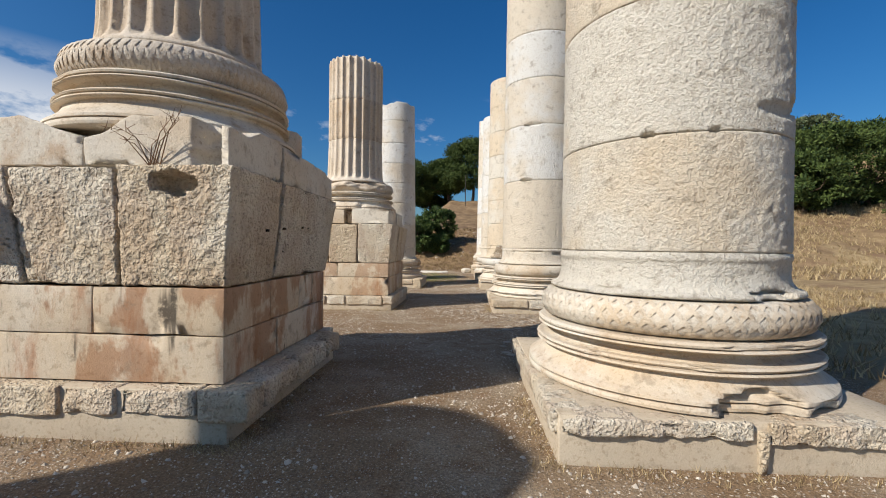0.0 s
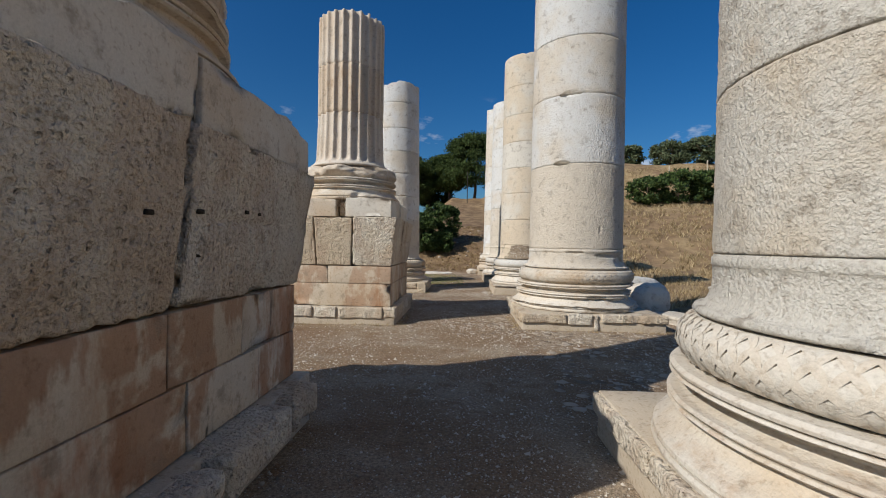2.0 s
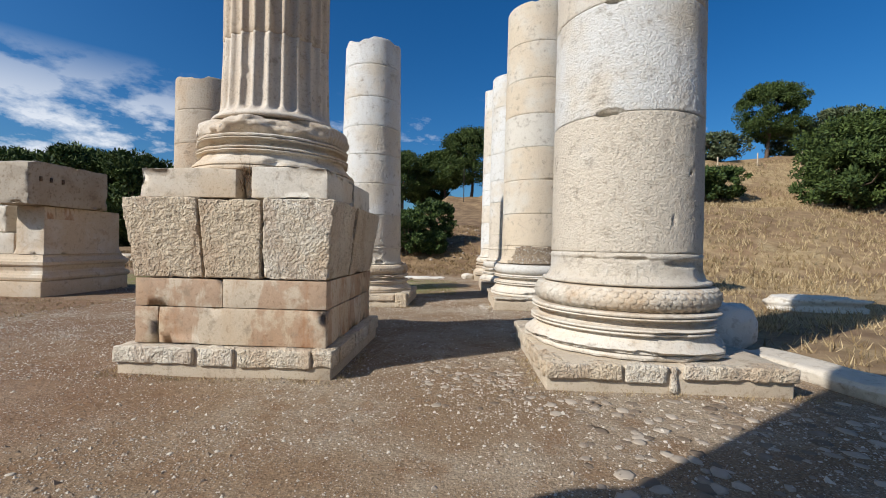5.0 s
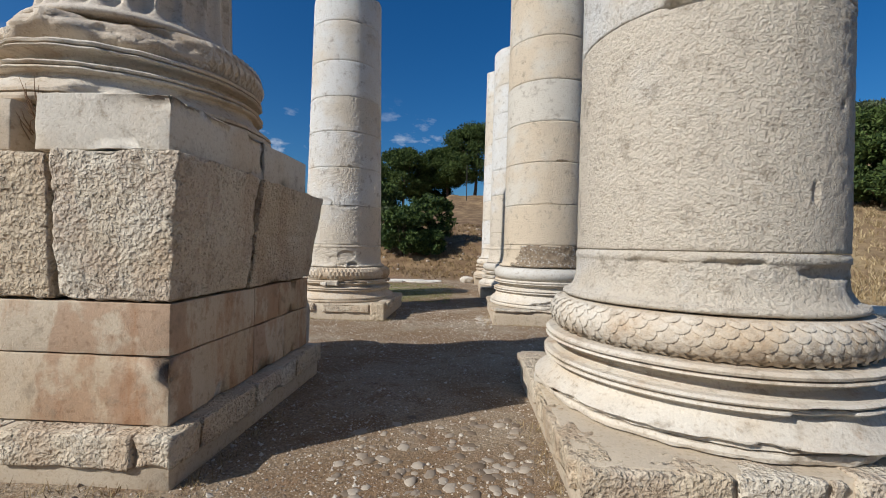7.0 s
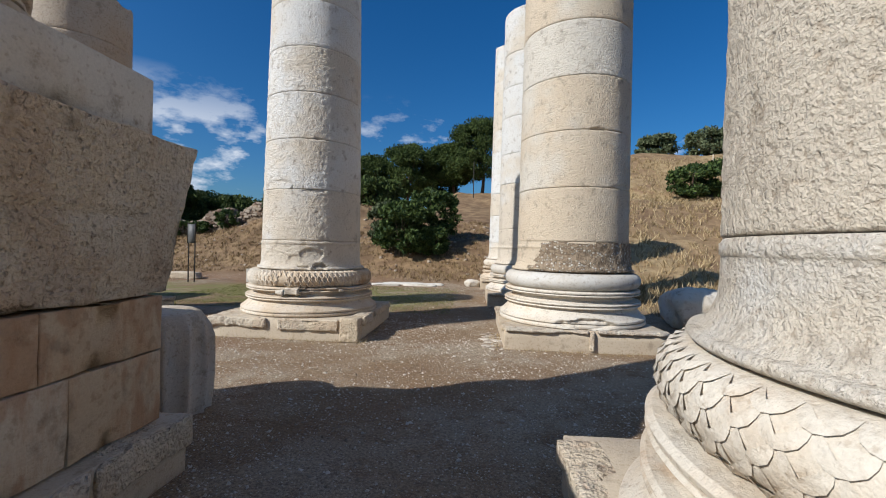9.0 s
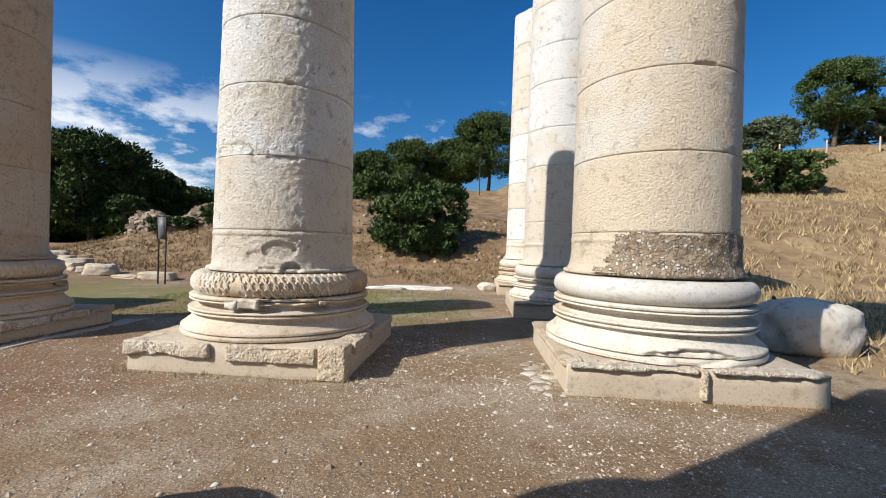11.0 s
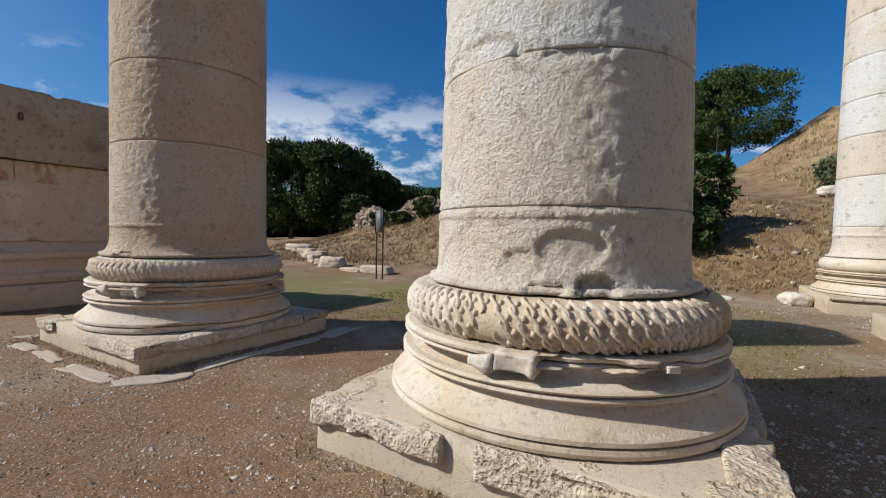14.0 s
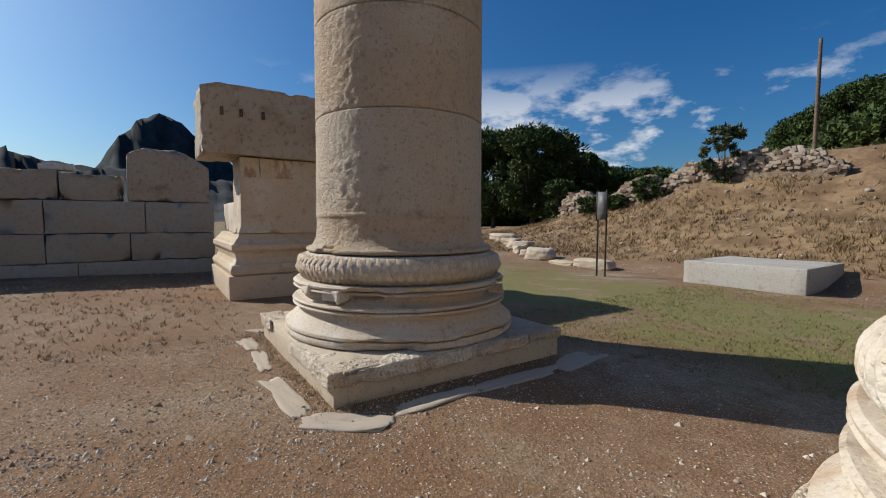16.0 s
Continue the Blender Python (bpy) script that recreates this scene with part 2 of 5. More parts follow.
    lawn = m.math("MULTIPLY", m.step(m.math("ADD", y, wob), 20.2, 22.5), m.step(m.math("ADD", y, wob), 27.5, 25.0))
    lawn = m.math("MULTIPLY", lawn, m.step(m.math("ADD", x, wob), 0.0, -3.0))
    lawn = m.math("MULTIPLY", lawn, m.step(m.noise(1.6, 7, 0.7), 0.36, 0.54))
    col = m.mix(m.math("MULTIPLY", lawn, 0.8), col, m.mix(m.noise(14, 5, 0.7), (0.09, 0.125, 0.03), (0.27, 0.24, 0.09)))
    m.bump(m.noise(9, 6, 0.7), 0.03)
    m.bump(m.math("MULTIPLY", lump, n.outputs[0]), 0.012)
    return m.done(col)


mat_ground = ground_mat()


def plain(name, dark, light, scale=8.0, depth=0.004, roughness=0.85, metal=0.0, by_island=0.0):
    m = Nodes(name, roughness)
    m.bsdf.inputs["Metallic"].default_value = metal
    f = m.noise(scale, 5, 0.65)
    if by_island:
        f = m.math("ADD", m.math("MULTIPLY", f, 1 - by_island), m.math("MULTIPLY", m.island(), by_island))
    if depth:
        m.bump(m.noise(scale * 3, 4, 0.6), depth)
    return m.done(m.mix(m.step(f, 0.25, 0.75), dark, light))


mat_cobble = plain("dusty_cobble", (0.17, 0.127, 0.09), (0.42, 0.355, 0.28), 9, 0.004, 0.9, 0, 0.6)
mat_pebble = plain("river_pebble", (0.25, 0.19, 0.135), (0.55, 0.49, 0.41), 6, 0.002, 0.85, 0, 0.85)
mat_rubble = plain("rubble_stone", (0.15, 0.10, 0.07), (0.42, 0.35, 0.275), 5, 0.01, 0.95, 0, 0.6)
mat_mortar = plain("old_mortar", (0.15, 0.105, 0.07), (0.30, 0.23, 0.16), 7, 0.03, 0.97)
mat_pine = plain("pine_needles", (0.02, 0.038, 0.009), (0.085, 0.12, 0.028), 0.7, 0, 0.75, 0, 0.5)
mat_shrub = plain("shrub_leaves", (0.02, 0.042, 0.012), (0.085, 0.125, 0.03), 1.2, 0, 0.7, 0, 0.6)
mat_olive = plain("grey_green_leaves", (0.045, 0.065, 0.03), (0.13, 0.15, 0.075), 0.9, 0, 0.75, 0, 0.6)
mat_bark = plain("bark", (0.06, 0.04, 0.028), (0.17, 0.12, 0.085), 6, 0.03, 0.95)
mat_straw = plain("dry_grass_blades", (0.21, 0.145, 0.07), (0.45, 0.345, 0.195), 0.8, 0, 0.9, 0, 0.7)
mat_lawn = plain("short_lawn_blades", (0.075, 0.11, 0.025), (0.33, 0.29, 0.11), 1.5, 0, 0.85, 0, 0.7)
mat_weed = plain("brown_weeds", (0.13, 0.08, 0.04), (0.36, 0.26, 0.13), 0.8, 0, 0.9, 0, 0.7)
mat_steel = plain("dark_painted_steel", (0.03, 0.028, 0.026), (0.07, 0.06, 0.05), 20, 0.001, 0.55, 0.3)
mat_panel = plain("faded_grey_panel", (0.10, 0.10, 0.10), (0.17, 0.17, 0.17), 5, 0.0, 0.5)
mat_post = plain("weathered_timber", (0.09, 0.06, 0.04), (0.20, 0.15, 0.11), 5, 0.01, 0.9)
# near-black colour that paints the shade inside the clamp holes
mat_hole_shade = plain("hole_shade", (0.02, 0.015, 0.01), (0.06, 0.045, 0.03), 20, 0.0, 0.95)
# the bluish haze of distance is put into this rock colour
mat_crag = plain("distance_toned_crag", (0.016, 0.027, 0.028), (0.06, 0.06, 0.062), 0.05, 0, 1.0)
mat_dry_twig = plain("dry_stalk", (0.12, 0.07, 0.045), (0.25, 0.15, 0.08), 9, 0, 0.9)


# ---- mesh helpers ----
def vnoise(p, seed=0):
    """Smooth value noise of points p (n, 3), from -1 to 1."""
    p = np.asarray(p, float) + 57.3 * (seed + 1)
    i = np.floor(p).astype(np.int64)
    f = p - i
    f = f * f * (3 - 2 * f)
    out = 0
    for dx in (0, 1):
        for dy in (0, 1):
            for dz in (0, 1):
                h = (i[:, 0] + dx) * 374761393 + (i[:, 1] + dy) * 668265263 + (i[:, 2] + dz) * 2147483647
                h = (h ^ (h >> 13)) * 1274126177
                h = ((h ^ (h >> 16)) & 0xFFFF) / 32767.5 - 1
                w = (f[:, 0] if dx else 1 - f[:, 0]) * (f[:, 1] if dy else 1 - f[:, 1]) * (f[:, 2] if dz else 1 - f[:, 2])
                out = out + h * w
    return out


def fbm(p, freq, octaves=4, seed=0):
    out, amp = 0, 1.0
    p = np.asarray(p, float)
    for k in range(octaves):
        out = out + amp * vnoise(p * freq, seed + 7 * k)
        freq, amp = freq * 2.1, amp * 0.5
    return out / 1.9


ORIGIN = {}


def thing(name, at, label, category, group="", kind=""):
    ob = new(name)
    ob.location = at
    ob.empty_display_size = 0.2
    ORIGIN[ob] = Vector(at)
    return tagged(ob, label, category, group, kind)


def mesh_of(name, verts, faces, mat, smooth=True):
    me = bpy.data.meshes.new(name)
    me.from_pydata([tuple(v) for v in np.asarray(verts, float)], [], [tuple(int(k) for k in f) for f in faces])
    if smooth:
        me.polygons.foreach_set("use_smooth", [True] * len(me.polygons))
    me.materials.append(mat)
    me.update()
    return me


def mk(name, vf, mat, parent=None, label="", smooth=True):
    """One mesh object from world-space verts and faces, as a part of parent or as a thing of its own."""
    verts, faces = vf
    at = np.array(ORIGIN[parent]) if parent else np.array([verts[:, 0].mean(), verts[:, 1].mean(), verts[:, 2].min()])
    ob = new(name, mesh_of(name, verts - at, faces, mat, smooth))
    if parent:
        ob.parent = parent
        ORIGIN[ob] = ORIGIN[parent]
    else:
        ob.location = at
        ORIGIN[ob] = Vector(at)
    if label:
        tagged(ob, label)
    return ob


def weld(verts, faces):
    keys, first, back = np.unique(np.round(verts, 5), axis=0, return_index=True, return_inverse=True)
    back = back.reshape(-1)
    out = []
    for f in faces:
        g = []
        for k in f:
            k = int(back[k])
            if k not in g:
                g.append(k)
        if len(g) > 2:
            out.append(g)
    return verts[first], out


def join(*pieces):
    verts, faces, n = [], [], 0
    for v, f in pieces:
        verts.append(np.asarray(v, float))
        faces += [[k + n for k in g] for g in f]
        n += len(v)
    return np.vstack(verts), faces


def block(size, res=0.06, bevel=0.012, amp=0.0, freq=9.0, chip=0.0, seed=0, most=40):
    """A dressed or rough block round the origin: worn edges, chipped arrises, uneven faces."""
    size = np.asarray(size, float)
    half = size / 2
    verts, faces, n = [], [], 0
    for ax in range(3):
        u, v = (ax + 1) % 3, (ax + 2) % 3
        nu, nv = (int(np.clip(round(size[k] / res), 2, most)) for k in (u, v))
        for side in (-1, 1):
            cu, cv = np.linspace(-half[u], half[u], nu + 1), np.linspace(-half[v], half[v], nv + 1)
            # the outer rows lie close to the arris, so that it stays crisp
            for c, h in ((cu, half[u]), (cv, half[v])):
                if len(c) > 4:
                    c[1], c[-2] = -h + bevel * 1.2, h - bevel * 1.2
            gu, gv = np.meshgrid(cu, cv, indexing="ij")
            p = np.zeros((gu.size, 3))
            p[:, ax], p[:, u], p[:, v] = side * half[ax], gu.ravel(), gv.ravel()
            verts.append(p)
            for i in range(nu):
                for j in range(nv):
                    q = [n + i * (nv + 1) + j, n + (i + 1) * (nv + 1) + j, n + (i + 1) * (nv + 1) + j + 1, n + i * (nv + 1) + j + 1]
                    faces.append(q if side > 0 else q[::-1])
            n += p.shape[0]
    p, faces = weld(np.vstack(verts), faces)
    core = np.clip(p, -(half - bevel), half - bevel)
    d = p - core
    ln = np.linalg.norm(d, axis=1, keepdims=True) + 1e-9
    nrm = d / ln
    edge = np.clip((np.abs(nrm).sum(axis=1) - 1) / 0.45, 0, 1)
    p = core + nrm * bevel
    at = p + 13.7 * seed
    move = np.zeros(len(p))
    if amp:
        move += amp * (fbm(at, freq, 4, seed) - 0.4)
    if chip:
        near = np.sort(half - np.abs(p), axis=1)[:, 1]
        bite = np.clip(fbm(at, 3.4, 3, seed + 3) - 0.05, 0, 1)
        move -= chip * 2.0 * bite * np.clip(1 - near / (chip * 2.5), 0, 1)
    return p + nrm * move[:, None], faces


def shifted(vf, at):
    return vf[0] + np.asarray(at, float), vf[1]


def span(x0, x1, y0, y1, z0, z1, **kw):
    """A block between these planes."""
    return shifted(block((x1 - x0, y1 - y0, z1 - z0), **kw), ((x0 + x1) / 2, (y0 + y1) / 2, (z0 + z1) / 2))


def lathe(profile, segs=96, at=(0, 0), amp=0.0, freq=8.0, seed=0, shape=None, chips=0.0, bites=()):
    """Turns (radius, z) rows round a vertical axis at (x, y), closed at both ends."""
    pr = np.asarray(profile, float)
    th = np.linspace(0, 2 * math.pi, segs, endpoint=False)
    r = np.repeat(pr[:, 0], segs)
    z = np.repeat(pr[:, 1], segs)
    t = np.tile(th, len(pr))
    p = np.stack([r * np.cos(t), r * np.sin(t), z], 1)
    if shape is not None:
        r = r + shape(t, z)
    if amp:
        r = r + amp * fbm(p + 3.1 * seed, freq, 4, seed)
    if chips:
        r = r - chips * np.clip(fbm(p + 9.7 * seed, 2.6, 4, seed + 5) - 0.35, 0, 1) * 2
    for deg, bz, wide, tall, deep in bites:
        rag = fbm(p + 5.3 * seed, 4.0, 4, seed + 9)
        turn_ = (t - radians(deg) + math.pi) % (2 * math.pi) - math.pi
        hole = np.clip(1.25 - (turn_ / radians(wide)) ** 2 - ((z - bz) / tall) ** 2 + 0.7 * rag, 0, 1)
        facet = np.abs(vnoise(p * 5.0, seed + 4)) + 0.5 * np.abs(vnoise(p * 11.0, seed + 6))
        r = r - deep * np.clip(hole * 4, 0, 1) * (0.65 + 0.6 * facet)
    p = np.stack([r * np.cos(t) + at[0], r * np.sin(t) + at[1], z], 1)
    faces = []
    for i in range(len(pr) - 1):
        for j in range(segs):
            k = (j + 1) % segs
            faces.append([i * segs + j, i * segs + k, (i + 1) * segs + k, (i + 1) * segs + j])
    faces.append(list(range(segs))[::-1])
    faces.append([(len(pr) - 1) * segs + j for j in range(segs)])
    return p, faces


def dense(points, step):
    """A profile with rows no further apart than step."""
    out = [points[0]]
    for a, b in zip(points, points[1:]):
        n = max(1, int(math.hypot(b[0] - a[0], b[1] - a[1]) / step))
        out += [(a[0] + (b[0] - a[0]) * k / n, a[1] + (b[1] - a[1]) * k / n) for k in range(1, n + 1)]
    return out


# ---- ground ----
def ground_z(x, y):
    """The height of the ground: the flat temple floor, the bank to the north, the hill to the north-east."""
    x, y = np.asarray(x, float), np.asarray(y, float)
    flat = np.interp(y, [-20, 3, 8, 12, 17, 21, 30], [-0.06, -0.06, -0.10, -0.13, -0.265, -0.28, -0.28])
    left = np.interp(y, [28.2, 31, 34.5, 38, 60, 120], [0, 0.55, 2.2, 4.4, 5.2, 5.6]) * np.interp(x, [-60, -32, -25, -17, -11], [0.12, 0.16, 0.27, 0.62, 1.0])
    mid = np.interp(y, [29, 31, 34, 38, 46, 66, 120], [0, 0.5, 1.9, 2.9, 4.3, 8.6, 11])
    right = np.interp(y, [24, 30, 36, 45, 50, 56, 68, 120], [0, 0.35, 2.4, 5.4, 6.0, 8.8, 14.2, 16])
    wl_, wr_ = np.interp(x, [-7.5, -2.5], [1, 0]), np.interp(x, [2, 9], [0, 1])
    hill = left * wl_ + right * wr_ + mid * (1 - wl_) * (1 - wr_)
    far = np.interp(x, [14, 40, 90], [0, 0.6, 6])
    p = np.stack([x.ravel(), y.ravel(), 0 * x.ravel()], 1)
    lumps = (fbm(p, 0.22, 4, 3) * 0.55).reshape(x.shape) * np.clip(hill / 1.5, 0, 1)
    small = (fbm(p, 1.1, 3, 8) * 0.02).reshape(x.shape) + (fbm(p, 0.8, 4, 11) * 0.14).reshape(x.shape) * np.clip(hill, 0, 1)
    east = np.clip((x - 4.2) / 3, 0, 1)
    return flat + hill + far + lumps + small + east * 0.05


def gz(x, y):
    return float(ground_z(np.array([x]), np.array([y]))[0])


def axis_rows(knots, steps):
    out = []
    for a, b, s in zip(knots, knots[1:], steps):
        out += list(np.arange(a, b - 1e-6, s))
    return np.array(out + [knots[-1]])


gxs = axis_rows([-3000, -400, -60, -22, -6, 6, 22, 70, 400, 3000], [650, 42, 2, 0.6, 0.2, 0.6, 1.6, 41, 650])
gys = axis_rows([-3000, -400, -40, -2, 20, 40, 75, 400, 3000], [650, 40, 2, 0.22, 0.4, 1.0, 40, 650])
gx, gy = np.meshgrid(gxs, gys, indexing="ij")
gzs = ground_z(np.clip(gx, -200, 100), gy)
quads = [[i * len(gys) + j, (i + 1) * len(gys) + j, (i + 1) * len(gys) + j + 1, i * len(gys) + j + 1] for i in range(len(gxs) - 1) for j in range(len(gys) - 1)]
ground = mk("ground", (np.stack([gx.ravel(), gy.ravel(), gzs.ravel()], 1), quads), mat_ground)
tagged(ground, "bare reddish earth with pale gravel, rising to a dry grass hillside", "ground", kind="structure")


# ---- columns ----
def leaf_relief(cx, cy, rc, zc, ra, rb, rows, count, lift, pointed=0.5, up=False, spread=62, rows_shift=0.5, gap=0.94):
    """Carved scales or leaves over the outer half of a torus (ring radius rc, section ra by rb)."""
    verts, faces, n = [], [], 0
    lat = np.linspace(radians(spread), radians(-spread), rows + 1)
    for k in range(rows):
        hi, lo = lat[k] + 0.18 * (lat[0] - lat[1]), lat[k + 1] - 0.10 * (lat[0] - lat[1])
        if up:
            hi, lo = lo, hi
        for j in range(count):
            mid = 2 * math.pi * (j + (rows_shift if k % 2 else 0)) / count
            w = math.pi / count * gap
            # outline from the root down to the tip, round or pointed
            outline = [(-1, 0.0), (-1, 0.45), (-0.82 + 0.12 * pointed, 0.74), (-0.42, 0.93), (0, 1.0 + 0.08 * pointed), (0.42, 0.93), (0.82 - 0.12 * pointed, 0.74), (1, 0.45), (1, 0.0)]
            for (u, v), e in [(o, lift * (0.15 + 0.55 * o[1])) for o in outline] + [((0, 0.05), lift * 0.35), ((0, 0.62), lift * 1.35)]:
                a, b = mid + u * w, hi + (lo - hi) * v
                rr = rc + (ra + e) * math.cos(b)
                verts.append((cx + rr * math.cos(a), cy + rr * math.sin(a), zc + (rb + e) * math.sin(b)))
            ring, root, heart = list(range(n, n + 9)), n + 9, n + 10
            for a, b in zip(ring, ring[1:]):
                faces.append([a, b, heart] if not up else [b, a, heart])
            n += 11
    return np.array(verts), faces


def scroll_relief(cx, cy, rc, zc, ra, rb, rows, count, lift, spread=64, bare=(-100, -90)):
    """Carved scrolls: slanting S-shaped ridges with a round bead beside each, over the outer half of a torus."""
    verts, faces = [], []

    def spot(a, b, e):
        rr = rc + (ra + e) * math.cos(b)
        verts.append((cx + rr * math.cos(a), cy + rr * math.sin(a), zc + (rb + e) * math.sin(b)))
        return len(verts) - 1

    step_b = radians(2 * spread) / rows
    for k in range(rows):
        for j in range(count):
            w = 2 * math.pi / count
            a0 = w * (j + 0.5 * (k % 2)) + 0.08 * w * math.sin(5 * j + 3 * k)
            b0 = radians(spread) - step_b * (k + 0.5)
            if k > 0 and bare[0] < (math.degrees(a0) + 180) % 360 - 180 < bare[1]:
                continue
            old = None
            for s in np.linspace(-1, 1, 7):
                a, b = a0 + w * (0.34 * s + 0.20 * math.sin(2.9 * s)), b0 - step_b * 0.85 * s
                d = 0.15 * w
                row = [spot(a - d, b - 0.1 * step_b, -0.004), spot(a - 0.4 * d, b - 0.04 * step_b, lift * (1 - 0.35 * s * s)), spot(a + 0.4 * d, b + 0.04 * step_b, lift * (1 - 0.35 * s * s)), spot(a + d, b + 0.1 * step_b, -0.004)]
                if old:
                    faces.extend([[old[i], old[i + 1], row[i + 1], row[i]] for i in range(3)])
                old = row
            ab, bb = a0 + 0.42 * w, b0 + 0.05 * step_b
            tip = spot(ab, bb, lift * 1.0)
            ring = [spot(ab + 0.16 * w * math.cos(q), bb + 0.22 * step_b * math.sin(q), lift * 0.55) for q in np.linspace(0, 2 * math.pi, 7)[:-1]]
            foot = [spot(ab + 0.2 * w * math.cos(q), bb + 0.28 * step_b * math.sin(q), -0.002) for q in np.linspace(0, 2 * math.pi, 7)[:-1]]
            for q in range(6):
                n = (q + 1) % 6
                faces.extend([[ring[q], ring[n], tip], [foot[q], foot[n], ring[n], ring[q]]])
    return np.array(verts), faces


def torus_rows(rc, zc, ra, rb, n=14):
    return [(rc + ra * math.cos(a), zc + rb * math.sin(a)) for a in np.linspace(-math.pi / 2, math.pi / 2, n)]


def pecked(r, t, z, depth, seed):
    """Hammer-dressed relief: close-set slanting dents that come and go in patches."""
    p = np.stack([r * np.cos(t), r * np.sin(t), z], 1)
    patch_ = np.clip(0.75 + 0.9 * fbm(p, 1.1, 3, seed + 21), 0.25, 1.3)
    return depth * patch_ * (vnoise(p * np.array([22, 22, 27]), seed + 2) + 0.5 * vnoise(p * 38, seed + 3) - 0.2 * np.abs(vnoise(p * 9, seed + 5)))


def drum(cx, cy, r0, r1, z0, z1, seed, segs=96, step=0.05, amp=0.006, bites=(), peck=0.0):
    rows = dense([(r0 - 0.03, z0 + 0.003), (r0 - 0.006, z0 + 0.005), (r0, z0 + 0.016), (r1, z1 - 0.016), (r1 - 0.006, z1 - 0.003), (r1 - 0.03, z1 - 0.001)], step)
    return lathe(rows, segs, (cx, cy), amp, 7.0, seed, (lambda t, z: pecked(r0, t, z, peck, seed)) if peck else None, chips=0.004 if peck else 0.012, bites=[q for q in bites if z0 - q[3] < q[1] < z1 + q[3]])


def spira(cx, cy, z0, z1, wide, segs=120, seed=0, chips=0.02, amp=0.004, bites=()):
    """The base disc with its pairs of fillets and hollows."""
    h = z1 - z0
    f = [(0.975, 0), (1.0, 0.02), (1.006, 0.07), (1.0, 0.12), (0.965, 0.125), (0.965, 0.145), (1.0, 0.15), (0.998, 0.20), (0.985, 0.225), (0.962, 0.26), (0.935, 0.32), (0.905, 0.39), (0.885, 0.46),
         (0.882, 0.515), (0.925, 0.525), (0.938, 0.55), (0.93, 0.58), (0.90, 0.583), (0.90, 0.60), (0.93, 0.605), (0.94, 0.635), (0.925, 0.665), (0.885, 0.67), (0.845, 0.70), (0.825, 0.74), (0.82, 0.79), (0.835, 0.83),
         (0.865, 0.848), (0.915, 0.85), (0.93, 0.875), (0.922, 0.90), (0.89, 0.903), (0.89, 0.92), (0.925, 0.925), (0.93, 0.965), (0.91, 1.0), (0.70, 1.0)]
    rows = [(wide * a, z0 + h * b) for a, b in f]
    crisp = [rows[0]]
    for a, b, c in zip(rows, rows[1:], rows[2:]):
        # close rows beside each edge keep it sharp
        for q in (a, c):
            ln = math.hypot(q[0] - b[0], q[1] - b[1])
            s = min(0.3, 0.003 / ln)
            near = (b[0] + (q[0] - b[0]) * s, b[1] + (q[1] - b[1]) * s)
            crisp += [near, b] if q is a else [near]
    return lathe(dense(crisp + [rows[-1]], 0.035), segs, (cx, cy), amp, 6.0, seed, chips=chips, bites=bites)


